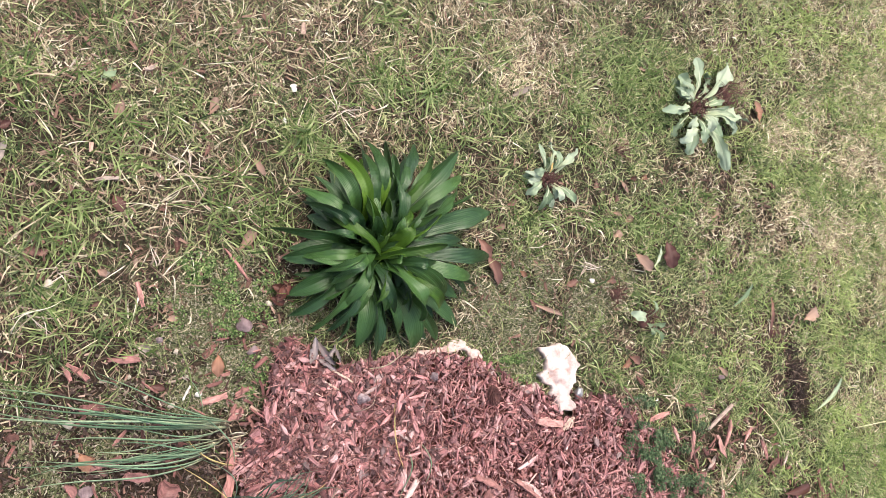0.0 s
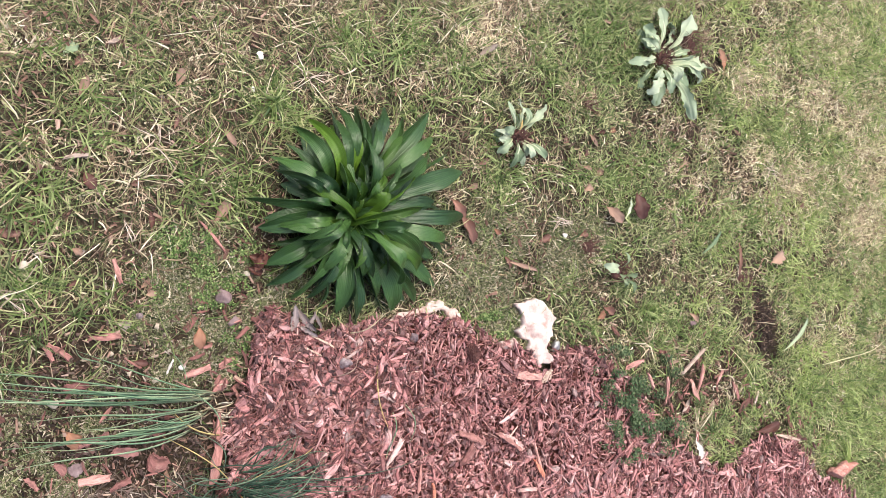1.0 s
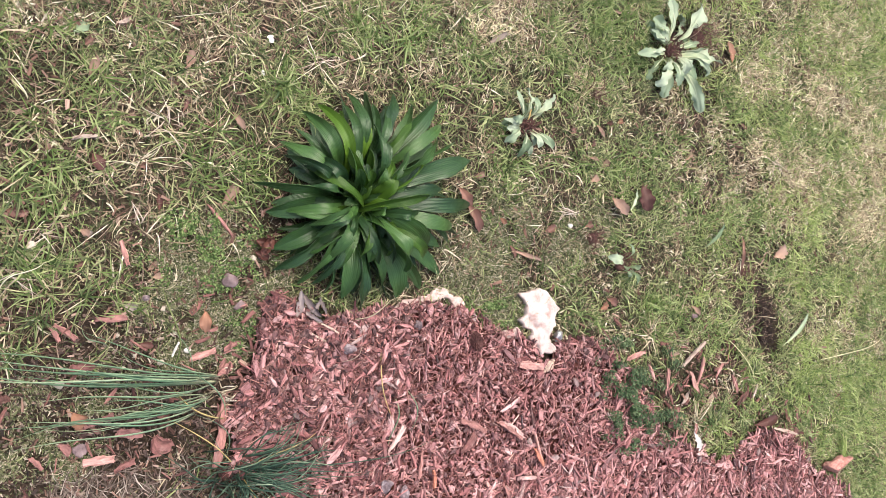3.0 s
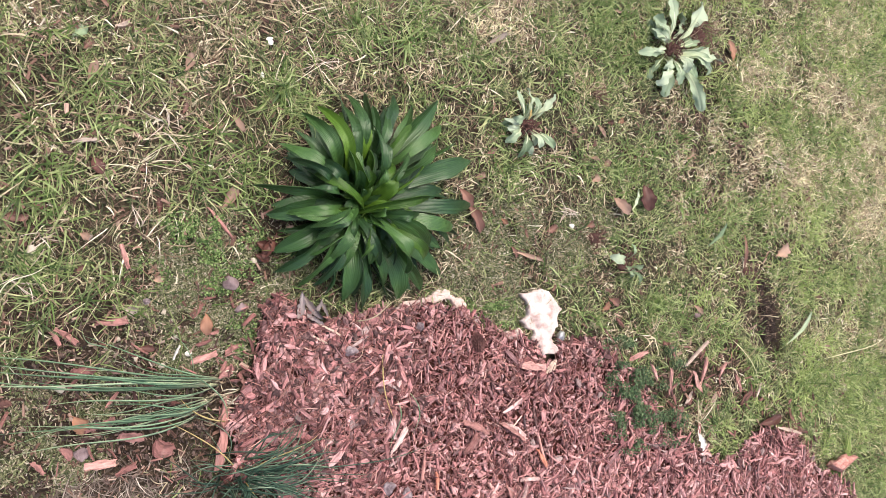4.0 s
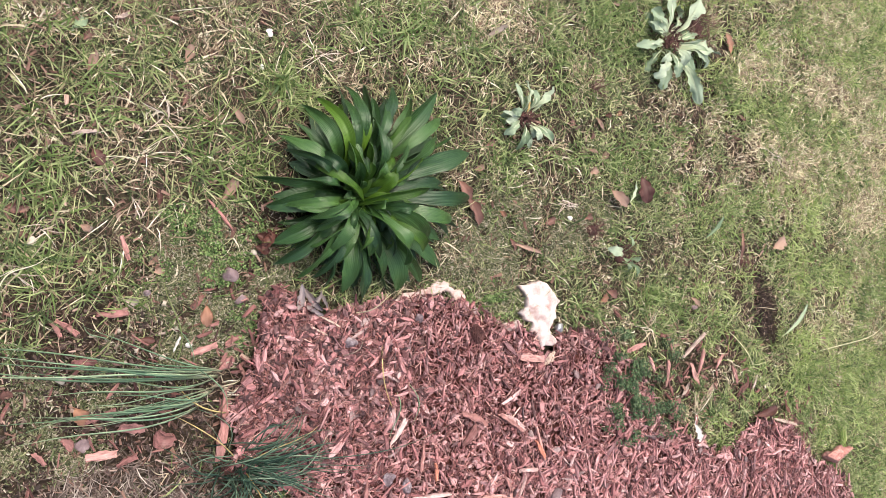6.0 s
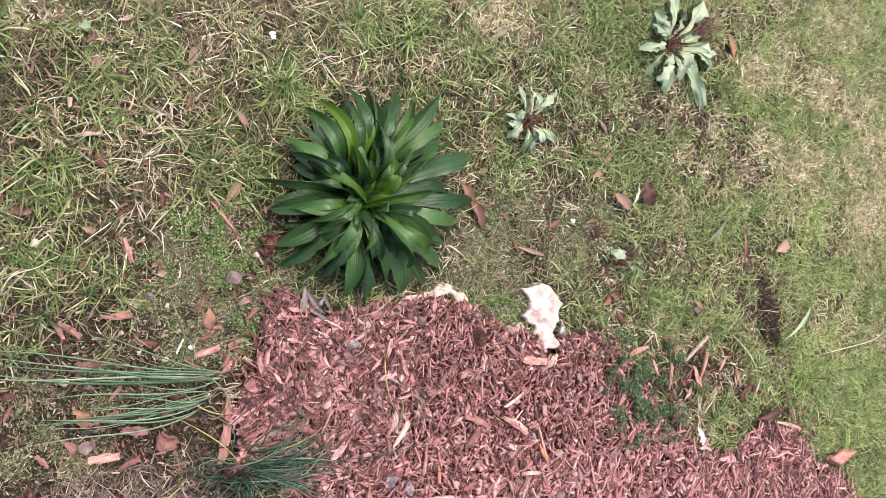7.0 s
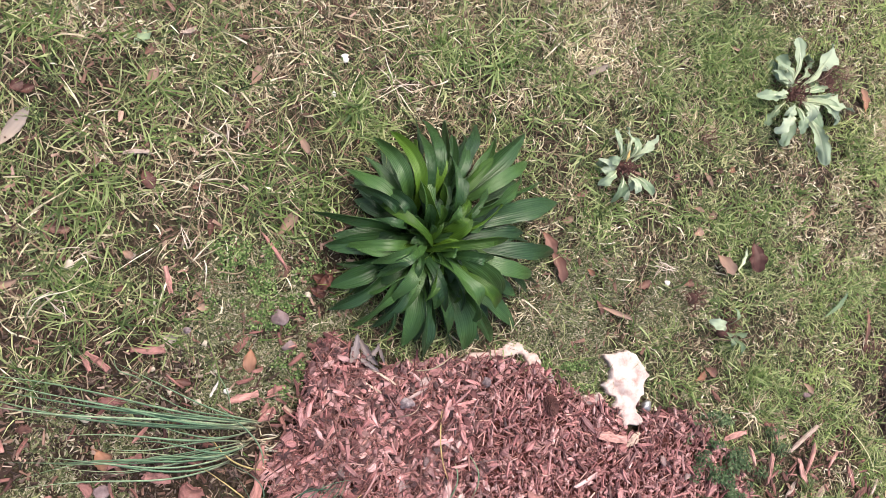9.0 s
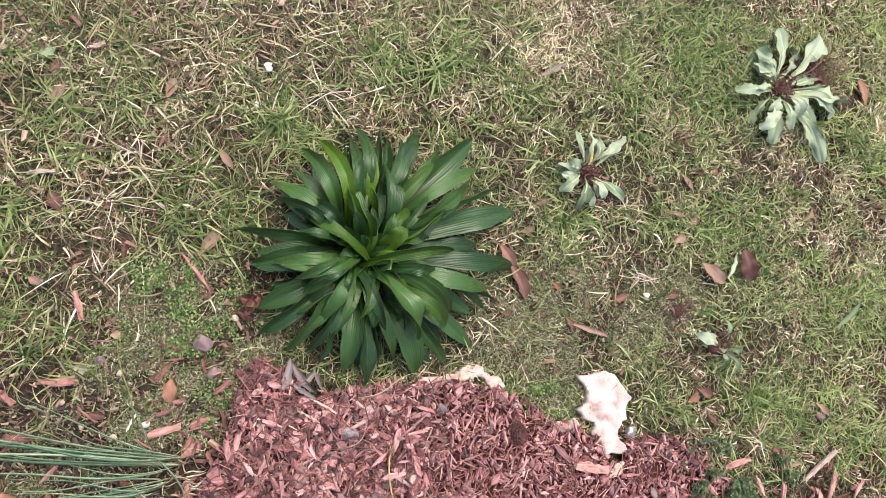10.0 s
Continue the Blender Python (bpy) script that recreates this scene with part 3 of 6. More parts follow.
    for k in range(290):
        ob = mesh_part("bark_chip", meshes[random.randrange(len(meshes))], M_GREYCHIP if k % 6 == 0 else M_CHIP, bed)
        ob.matrix_world = pose(x[k], y[k], float(bed_z(x[k:k + 1], y[k:k + 1])[0]) + random.uniform(0.009, 0.015), random.gauss(0, 10), random.gauss(0, 7), random.uniform(0, 360))
    return bed


# ---- leaves and rosettes ----
def leaf_mesh(length, width, e0, e1, rows=14, cols=6, widest=0.6, channel=0.25, wave=0.0, teeth=0.0, twist=0.0, base=0.18, thick=0.0006, seed=0, bend=0.0):
    """A leaf that grows from the origin along x, rises at e0 and ends at e1 degrees; two faces and an edge."""
    r = np.random.default_rng(seed)
    t = np.linspace(0, 1, rows + 1)
    el = np.radians(e0 + (e1 - e0) * t)
    d = length / rows
    mid = (el[1:] + el[:-1]) / 2
    px = np.concatenate([[0], np.cumsum(np.cos(mid) * d)])
    pz = np.concatenate([[0], np.cumsum(np.sin(mid) * d)])
    py = bend * length * t ** 2
    prof = np.where(t < widest, base + (1 - base) * np.sin(np.clip(t / widest, 0, 1) * math.pi / 2) ** 1.3, np.clip(1 - np.clip((t - widest) / (1 - widest), 0, 1) ** 2, 0, 1) ** 0.7)
    prof = np.maximum(prof, 0.03)
    u = np.linspace(-1, 1, cols + 1)
    ph = r.uniform(0, 6.28, 3)
    fr = r.uniform(2.0, 3.5)
    top = np.zeros((rows + 1, cols + 1, 3))
    for i in range(rows + 1):
        half = width / 2 * prof[i]
        tooth = 1.0 + (teeth * (1 - 2 * (i % 2)) if 0 < i < rows else 0.0) + (r.uniform(-teeth, teeth) * 0.7 if teeth else 0)
        tw = twist * t[i]
        for j in range(cols + 1):
            a = u[j] * half * (tooth if abs(u[j]) > 0.9 else 1.0)
            lift = channel * half * (abs(u[j]) ** 1.6) + wave * half * math.sin(fr * 6.28 * t[i] + ph[0] + (1.6 if u[j] > 0 else 0)) * u[j] ** 2
            # ribs run along the blade
            lift += 0.03 * half * math.cos(u[j] * math.pi * 3.0)
            sy, sz = a * math.cos(tw) - lift * math.sin(tw), a * math.sin(tw) + lift * math.cos(tw)
            top[i, j] = (px[i] - sz * math.sin(el[i]), py[i] + sy, pz[i] + sz * math.cos(el[i]))
    nrm = np.stack([-np.sin(el), np.zeros_like(el), np.cos(el)], 1)[:, None, :]
    bottom = top - nrm * thick
    n = (rows + 1) * (cols + 1)
    i = np.arange(n).reshape(rows + 1, cols + 1)
    face = np.stack([i[:-1, :-1], i[1:, :-1], i[1:, 1:], i[:-1, 1:]], 2).reshape(-1, 4)
    rim = np.concatenate([i[:-1, 0], i[-1, :-1], i[:0:-1, -1], i[0, :0:-1]])
    nxt = np.roll(rim, -1)
    edge = np.stack([rim, nxt, nxt + n, rim + n], 1)
    quads = np.concatenate([face[:, ::-1], face + n, edge[:, ::-1]])
    uu = np.stack(np.meshgrid(t, u, indexing="ij")[::-1], 2).reshape(-1, 2)
    return quads_mesh("leaf", np.concatenate([top.reshape(-1, 3), bottom.reshape(-1, 3)]), quads, np.concatenate([uu, uu]))


def blob(radius, seed, squash=(1, 1, 0.7), rough=0.25, level=2, facets=0):
    bm = bmesh.new()
    bmesh.ops.create_icosphere(bm, subdivisions=level, radius=radius)
    o = Vector((seed * 3.7, seed * 1.3, seed * 2.1))
    for v in bm.verts:
        k = 1 + rough * (noise.noise(v.co / radius * 1.3 + o) + 0.5 * noise.noise(v.co / radius * 3.1 + o))
        v.co = v.co * k
    r = random.Random(int(seed * 100))
    for _ in range(facets):
        d = Vector((r.gauss(0, 1), r.gauss(0, 1), r.gauss(0, 0.8))).normalized()
        cut = radius * r.uniform(0.5, 0.8)
        for v in bm.verts:
            over = v.co.dot(d) - cut
            if over > 0:
                v.co -= d * over
    for v in bm.verts:
        v.co = Vector((v.co.x * squash[0], v.co.y * squash[1], v.co.z * squash[2]))
    return bm


# ---- the large plantain ----
# each leaf: way and reach of its tip, height of the tip, width, and where it springs from (degrees and millimetres)
LEAVES_LOW = [(142, 157, 20, 25, -30, 14), (110, 166, 20, 21, -20, 24), (130, 152, 25, 21, -25, 17), (148, 140, 22, 17, -30, 14), (169, 171, 12, 34, -32, 8), (-180, 146, 30, 22, -12, 17),
              (-175, 150, 15, 34, -24, -1), (-143, 174, 5, 27, -34, -21), (-112, 160, 15, 26, -14, -24), (-99, 160, 8, 32, -10, -30), (-88, 180, 8, 30, -3, -33), (-73, 152, 15, 20, -1, -30),
              (-56, 182, 10, 27, 9, -34), (-38, 213, 0, 28, 17, -30), (-17, 220, 0, 20, 32, -18)]
LEAVES_FRONT = [(-153, 158, 8, 31, -26, -12), (-128, 164, 8, 29, -20, -20), (-120, 150, 10, 24, -16, -22)]
LEAVES_FAR = [(-3, 235, 5, 28, 17, 1), (16, 251, 4, 37, 20, 13), (26, 227, 14, 28, 18, 16), (45, 243, 15, 37, 23, 32), (36, 222, 8, 22, 35, 40), (53, 205, 8, 22, 29, 46),
              (64, 200, 12, 26, 13, 35), (69, 178, 10, 19, 10, 38), (80, 184, 12, 23, 3, 40), (91, 179, 12, 19, -6, 46), (94, 181, 8, 12, -18, 52), (118, 167, 6, 24, -28, 35),
              (-22, 203, 0, 15, 32, -15), (-51, 198, 4, 27, 24, -40), (-65, 183, 4, 35, 14, -46)]
LEAVES_MID = [(100, 147, 36, 29, -30, 17), (96, 158, 30, 17, -12, 29), (-160, 107, 68, 20, -10, -5), (-142, 108, 45, 23, -11, -17), (-140, 124, 50, 25, -12, -24), (-122, 91, 34, 13, -16, -2),
              (-61, 134, 60, 36, -7, -15), (-86, 101, 50, 23, -11, -13), (-41, 153, 35, 21, 20, -27), (-34, 147, 30, 35, 2, -6), (-14, 192, 20, 28, 10, -5), (77, 163, 30, 24, 4, 32),
              (88, 159, 30, 19, -3, 35), (34, 191, 30, 26, 11, 16), (-152, 103, 30, 27, -19, -17)]
LEAVES_TOP = [(96, 121, 61, 20, -13, 23), (52, 160, 50, 21, 12, 28), (125, 56, 111, 18, -1, 4), (116, 50, 129, 12, 17, 11), (92, 80, 90, 15, 15, 23), (45, 55, 100, 10, 38, 3),
              (37, 52, 90, 29, 10, -5), (-171, 44, 73, 19, 11, 0), (-18, 71, 70, 17, 21, -7), (-131, 53, 75, 11, -13, -6), (-64, 93, 65, 17, 17, -30), (67, 98, 70, 22, 12, 23),
              (169, 52, 80, 16, 1, 4), (141, 27, 100, 12, 4, 1)]


def strap_leaf(foot, tip, rise, width, seed, roll=0.0, sway=0.0, rows=18, cols=16, teeth=0.0, ruffle=(0.05, 0.20), base=0.28, ribs=5.0, rib=0.035, blunt=1.0, widest=(0.52, 0.70), swell=1.5, lobes=0.0):
    """A ribbed strap leaf that arches from its foot to its tip; narrow at the foot, widest past the middle."""
    r = np.random.default_rng(seed)
    a, b = np.array(foot, float), np.array(tip, float)
    plan = b - a
    flat = np.hypot(plan[0], plan[1]) + 1e-9
    across = np.array([-plan[1], plan[0], 0]) / flat
    c = a + plan * 0.5 + across * sway * flat
    c[2] = max(a[2], b[2]) * 0.6 + rise
    t = np.linspace(0, 1, rows + 1)[:, None]
    p = (1 - t) ** 2 * a + 2 * t * (1 - t) * c + t ** 2 * b
    d = 2 * (1 - t) * (c - a) + 2 * t * (b - c)
    d /= np.linalg.norm(d, axis=1)[:, None]
    side = np.cross(np.array([0, 0, 1.0]) + across * 0.02, d)
    side /= np.linalg.norm(side, axis=1)[:, None] + 1e-9
    up = np.cross(d, side)
    turn = (roll + r.uniform(-0.9, 0.9) * t[:, 0] ** 2)[:, None]
    side, up = side * np.cos(turn) + up * np.sin(turn), up * np.cos(turn) - side * np.sin(turn)
    t = t[:, 0]
    widest = r.uniform(*widest)
    body = base + (1 - base) * np.sin(np.clip(t / widest, 0, 1) * math.pi / 2) ** swell
    point = np.clip(1 - np.clip((t - widest) / (1 - widest), 0, 1) ** (r.uniform(1.6, 2.3) * blunt), 0.0, 1) ** (0.85 / blunt)
    half = width / 2 * np.maximum(np.where(t < widest, body, point), 0.03)
    u = np.linspace(-1, 1, cols + 1)
    channel, fold = r.uniform(0.0, 0.55), r.uniform(0.0, 0.15)
    ph = r.uniform(0, 6.28, 2)
    wave = r.uniform(*ruffle) * np.sin(t[:, None] * r.uniform(9, 19) + ph[0] + (u > 0) * ph[1]) * np.abs(u) ** 2
    ribs = rib * np.cos(u * math.pi * ribs) - fold * np.exp(-(u / 0.14) ** 2)
    lift = half[:, None] * (channel * np.abs(u) ** 1.5 + ribs[None] + wave)
    edge = np.ones((rows + 1, cols + 1))
    if teeth:
        saw = 1 + teeth * (np.arange(rows + 1) % 4 / 1.5 - 1) * r.uniform(0.4, 1.3, rows + 1)
        edge[:, 0], edge[:, -1] = saw, np.roll(saw, 2)
    if lobes:
        # rounded lobes along both margins, which reach some way into the blade
        for keep, turn in ((u < 0, 0.0), (u > 0, r.uniform(1, 5))):
            bulge = lobes * np.sin(t * r.uniform(22, 34) + turn + 1.5 * np.sin(t * 9 + turn)) * r.uniform(0.6, 1.2)
            edge[:, keep] += bulge[:, None] * np.abs(u[keep]) ** 2
    top = p[:, None] + side[:, None] * (half[:, None] * u * edge)[..., None] + up[:, None] * lift[..., None]
    bottom = top - up[:, None] * 0.0007
    n = (rows + 1) * (cols + 1)
    i = np.arange(n).reshape(rows + 1, cols + 1)
    face = np.stack([i[:-1, :-1], i[1:, :-1], i[1:, 1:], i[:-1, 1:]], 2).reshape(-1, 4)
    rim = np.concatenate([i[:-1, 0], i[-1, :-1], i[:0:-1, -1], i[0, :0:-1]])
    nxt = np.roll(rim, -1)
    quads = np.concatenate([face, face[:, ::-1] + n, np.stack([rim, nxt, nxt + n, rim + n], 1)])
    uv = np.stack(np.meshgrid(t, u, indexing="ij")[::-1], 2).reshape(-1, 2)
    return quads_mesh("leaf", np.concatenate([top.reshape(-1, 3), bottom.reshape(-1, 3)]), quads, np.concatenate([uv, uv]))


def build_plantain():
    plant = thing("plantain", -0.175, 0.015, "large dark green plantain rosette with glossy ribbed strap leaves", "plant")
    r = random.Random(5)
    rows = [(*row, rise, yellow_share) for rows, rise, yellow_share in ((LEAVES_LOW, 0.11, 0.05), (LEAVES_FRONT, 0.11, 0.05), (LEAVES_FAR, 0.11, 0.0), (LEAVES_MID, 0.12, 0.3), (LEAVES_TOP, 0.05, 0.5)) for row in rows]
    # older leaves lie below, and short ones fill the heart
    rows += [(k * 11.25 + r.uniform(-6, 6), r.uniform(132, 165) + 30 * math.cos(radians(k * 11.25 - 10)), r.uniform(2, 8), r.uniform(22, 32), r.uniform(-18, 18), r.uniform(-18, 18), 0.05, 0.0) for k in range(32)]
    rows += [(k * 137.5 + r.uniform(-9, 9), r.uniform(85, 135), r.uniform(25, 70), r.uniform(15, 22), r.uniform(-28, 28), r.uniform(-28, 28), 0.105, 0.2) for k in range(36)]
    rows += [(k * 137.5 + r.uniform(-9, 9), r.uniform(30, 75), r.uniform(50, 85), r.uniform(14, 22), r.uniform(-16, 22), r.uniform(-20, 20), 0.05, 0.3) for k in range(13)]
    for k, (az, reach, high, w, fx, fy, rise, yellow_share) in enumerate(rows):
        tip = (reach * 0.001 * math.cos(radians(az)), reach * 0.001 * math.sin(radians(az)), high * 0.001 + 0.004)
        me = strap_leaf((fx * 0.001, fy * 0.001, 0.008), tip, rise * r.uniform(0.5, 1.4), w * 0.00091, 300 + k, r.gauss(0, 0.55), r.gauss(0, 0.07), rows=20, cols=12, teeth=0.035, ruffle=(0.08, 0.34), rib=0.055, blunt=r.uniform(0.85, 1.25))
        # most raised leaves on the +x side take the lighter yellow-green
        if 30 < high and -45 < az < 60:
            yellow_share = 0.75
        mesh_part("leaf", me, M_PLANTAIN_YELLOW if r.random() < yellow_share else M_PLANTAIN, plant)
    return plant


# ---- grey-green weeds with toothed leaves ----
WEED_BIG = [(88, 0.107, 0.019), (122, 0.079, 0.025), (47, 0.133, 0.036), (66, 0.087, 0.023), (148, 0.071, 0.018), (149, 0.058, 0.019), (-172, 0.104, 0.021), (-127, 0.097, 0.022),
            (-103, 0.101, 0.023), (-60, 0.148, 0.027), (-66, 0.055, 0.022), (-40, 0.091, 0.022), (-6, 0.141, 0.035), (-25, 0.114, 0.026), (19, 0.087, 0.018)]
WEED_SMALL = [(102, 0.069, 0.007), (84, 0.071, 0.01), (74, 0.054, 0.009), (39, 0.098, 0.014), (47, 0.068, 0.011), (165, 0.052, 0.01), (-176, 0.047, 0.012), (-148, 0.057, 0.015),
              (-110, 0.061, 0.009), (-95, 0.047, 0.011), (-84, 0.055, 0.008), (-32, 0.076, 0.013), (-63, 0.04, 0.009)]
WEED_TINY = [(159, 0.059, 0.024), (86, 0.043, 0.009), (-12, 0.039, 0.015), (-61, 0.048, 0.011), (-109, 0.024, 0.009)]


def build_weed(x, y, leaves, label, seed, teeth, stems, spread=0.006, dull=0.0, high=0.0, plump=0.92, inner=0, blunt=1.15):
    weed = thing("weed", x, y, label, "weed", "grey-green weeds in the lawn")
    r = random.Random(seed)
    most = max(d for _, d, _ in leaves)

    def leaf(az, reach, w, rise, tip_z, material, k, start=0.18):
        c, n = math.cos(radians(az)), math.sin(radians(az))
        foot = (reach * start * c + r.gauss(0, 0.004), reach * start * n + r.gauss(0, 0.004), 0.012 + high * 0.5)
        roll, sway = r.gauss(0, 0.35), r.gauss(0, 0.10)
        me = strap_leaf(foot, (reach * c, reach * n, tip_z + high), rise, w * plump * r.uniform(0.9, 1.1), seed * 50 + k, roll, sway, rows=36, cols=10, teeth=teeth * 0.3, ruffle=(0.25, 0.6), base=0.13, ribs=1.0, rib=0.05, blunt=blunt, widest=(0.60, 0.76), swell=2.0, lobes=teeth)
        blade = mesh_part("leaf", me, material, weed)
        if reach > 0.05:
            mid = strap_leaf(np.array(foot) + (0, 0, 0.0012), (reach * 0.9 * c, reach * 0.9 * n, tip_z + high + 0.0012), rise, 0.0022, seed * 50 + k, roll, sway, rows=12, cols=4, ruffle=(0, 0), base=0.8, ribs=1.0, rib=0.0)
            mesh_part("midrib", mid, M_RIB, blade, "pale green midrib")

    for k, (az, reach, w) in enumerate(leaves):
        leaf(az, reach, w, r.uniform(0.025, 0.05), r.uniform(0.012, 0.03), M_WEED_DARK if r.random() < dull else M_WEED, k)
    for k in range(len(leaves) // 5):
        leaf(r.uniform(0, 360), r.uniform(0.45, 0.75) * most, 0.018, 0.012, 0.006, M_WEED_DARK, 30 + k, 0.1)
    # small pale leaves near the heart
    for k in range(inner):
        leaf(150 + k * 260 / inner + r.uniform(-14, 14), r.uniform(0.35, 0.55) * most, r.uniform(0.010, 0.018), 0.04, 0.035, M_WEED, 50 + k, 0.25)
    # dry brown stems crowd the middle
    for k in range(stems):
        n = 1
        v, q, u = blades(np.zeros(n), np.zeros(n), np.array([r.uniform(0.006, 0.014)]), np.array([0.0030]), np.array([r.uniform(0.4, 1.2)]), np.array([r.uniform(-0.6, 0.6)]), 0.8,
                         np.array([r.uniform(0, 6.28)]), floor=np.zeros(n) + 0.012)
        mesh_part("dry_stem", quads_mesh("dry_stem", v, q, u), M_DEADSTEM, weed).matrix_basis = pose(r.gauss(0, spread), r.gauss(0, spread), r.uniform(0.01, 0.022))
    part("crown", blob(0.012, seed, (1, 1, 0.8), 0.5), M_DEADSTEM, weed, "dark withered crown").matrix_basis = pose(0, 0, 0.012)
    return weed


# ---- tussocks with long blades ----
def long_blade(start, tip, rise, width, seed, sag=0.0):
    """A long narrow blade of three sides from its foot to its tip, which arches up by rise."""
    r = np.random.default_rng(seed)
    a, b = np.array(start), np.array(tip)
    k = 14
    t = np.linspace(0, 1, k + 1)
    flat = b - a
    side = np.array([-flat[1], flat[0], 0]) / (np.hypot(flat[0], flat[1]) + 1e-9)
    p = a[None] + flat[None] * t[:, None] + side[None] * (sag * np.sin(math.pi * t) + r.uniform(-0.006, 0.006) * np.sin(2 * math.pi * t))[:, None]
    p[:, 2] += rise * np.sin(math.pi * t ** 0.8)
    w = width / 2 * np.clip(1.05 - t ** 3, 0.06, 1)
    up = np.array([0, 0, 1.0])
    v = np.stack([p - side * w[:, None], p + side * w[:, None], p - up * w[:, None] * 0.7], 1).reshape(-1, 3)
    q = np.array([(3 * i + j, 3 * i + (j + 1) % 3, 3 * i + 3 + (j + 1) % 3, 3 * i + 3 + j) for i in range(k) for j in range(3)])
    return quads_mesh("blade", v, q, np.stack([np.repeat(t, 3), np.tile([0, 1, 0.5], k + 1)], 1))


def build_tussocks():
    fx, fy = (-0.408, -0.249)
    tuft = thing("grass_tussock", fx, fy, "clump of long blue-green blades lying over the soil", "tussock")
    r = random.Random(11)
    # two bundles: feet from a to b, tips from c to d
    for count, a, b, c, d in ((13, (-0.404, -0.245), (-0.413, -0.254), (-0.748, -0.172), (-0.710, -0.209)), (9, (-0.412, -0.259), (-0.448, -0.294), (-0.658, -0.246), (-0.677, -0.294)), (7, (-0.424, -0.268), (-0.442, -0.295), (-0.68, -0.27), (-0.71, -0.308))):
        for k in range(count):
            s = (k + r.random()) / count
            q = min(1.0, max(0.0, s + r.gauss(0, 0.3)))
            foot = (a[0] + (b[0] - a[0]) * s - fx + r.uniform(-0.008, 0.008), a[1] + (b[1] - a[1]) * s - fy + r.uniform(-0.004, 0.004))
            tip = (c[0] + (d[0] - c[0]) * q - fx, c[1] + (d[1] - c[1]) * q - fy)
            far = r.uniform(0.55, 1.0) if k % 3 else r.uniform(0.95, 1.2)
            end = (foot[0] + (tip[0] - foot[0]) * far, foot[1] + (tip[1] - foot[1]) * far, r.uniform(0.006, 0.03))
            me = long_blade((*foot, 0.004), end, r.uniform(0.015, 0.05), r.uniform(0.0014, 0.0032), k + count, r.gauss(0, 0.007))
            mesh_part("blade", me, M_ONION, tuft)
    for k, (start, tip, sag, wide) in enumerate((((-0.400, -0.309), (-0.471, -0.212), -0.012, 0.0022), ((-0.400, -0.310), (-0.478, -0.250), 0.012, 0.0026), ((-0.411, -0.244), (-0.599, -0.156), 0.004, 0.0022), ((-0.447, -0.230), (-0.484, -0.158), -0.006, 0.0016), ((-0.409, -0.319), (-0.391, -0.262), 0.010, 0.0018))):
        me = long_blade((start[0] - fx, start[1] - fy, 0.006), (tip[0] - fx, tip[1] - fy, 0.012), 0.03, wide, 60 + k, sag)
        mesh_part("blade", me, (M_ONION, M_YELLOWBLADE, M_ONION, M_ONION, M_STRAW)[k], tuft)
    # dry sheaths round the feet of the blades
    for k in range(34):
        x, y = r.uniform(-0.035, 0.012), r.uniform(-0.06, 0.01)
        a = radians(r.gauss(5, 28))
        me = long_blade((x, y, 0.004), (x + 0.03 * math.cos(a), y + 0.02 * math.sin(a), 0.006), r.uniform(0.002, 0.012), r.uniform(0.0014, 0.0030), 90 + k)
        mesh_part("dry_sheath", me, M_STRAW if k % 3 else M_THATCH, tuft)

    fx, fy = (-0.394, -0.395)
    tuft = thing("grass_tussock", fx, fy, "spreading tuft of fine dark green blades over mulch", "tussock")
    # fans of blades: number, way of the tips' middle, their spread
    for count, way, spread in ((17, (0.130, 0.072), 0.014), (17, (0.172, 0.034), 0.016), (20, (0.205, -0.030), 0.018), (11, (0.150, -0.060), 0.022), (11, (0.062, -0.090), 0.026), (10, (-0.015, -0.090), 0.026), (9, (-0.086, -0.058), 0.026), (6, (-0.115, 0.005), 0.026), (5, (-0.090, 0.085), 0.026)):
        for k in range(count):
            far = r.uniform(0.55, 1.08)
            end = (way[0] * far + r.gauss(0, spread), way[1] * far + r.gauss(0, spread), r.uniform(0.006, 0.045))
            foot = (r.gauss(0, 0.016) + way[0] * 0.08, r.gauss(0, 0.012) + way[1] * 0.08, 0.004)
            mesh_part("blade", long_blade(foot, end, r.uniform(0.015, 0.05), r.uniform(0.0012, 0.0025), 100 + k, r.gauss(0, 0.018)), M_RUSH, tuft)
    for k, (tip, sag) in enumerate((((-0.237, -0.340), 0.004), ((-0.506, -0.284), -0.010), ((-0.480, -0.421), 0.030), ((0.000, -0.392), -0.012), ((-0.343, -0.500), 0.0))):
        mesh_part("blade", long_blade((0.01, 0, 0), (tip[0] - fx, tip[1] - fy, 0.012), 0.04, 0.0019, 220 + k, sag), (M_YELLOWBLADE, M_YELLOWBLADE, M_ONION, M_RUSH, M_YELLOWBLADE)[k], tuft)
    part("crown", blob(0.016, 9, (1.4, 1, 0.6), 0.4), M_DEADSTEM, tuft, "dark matted crown")


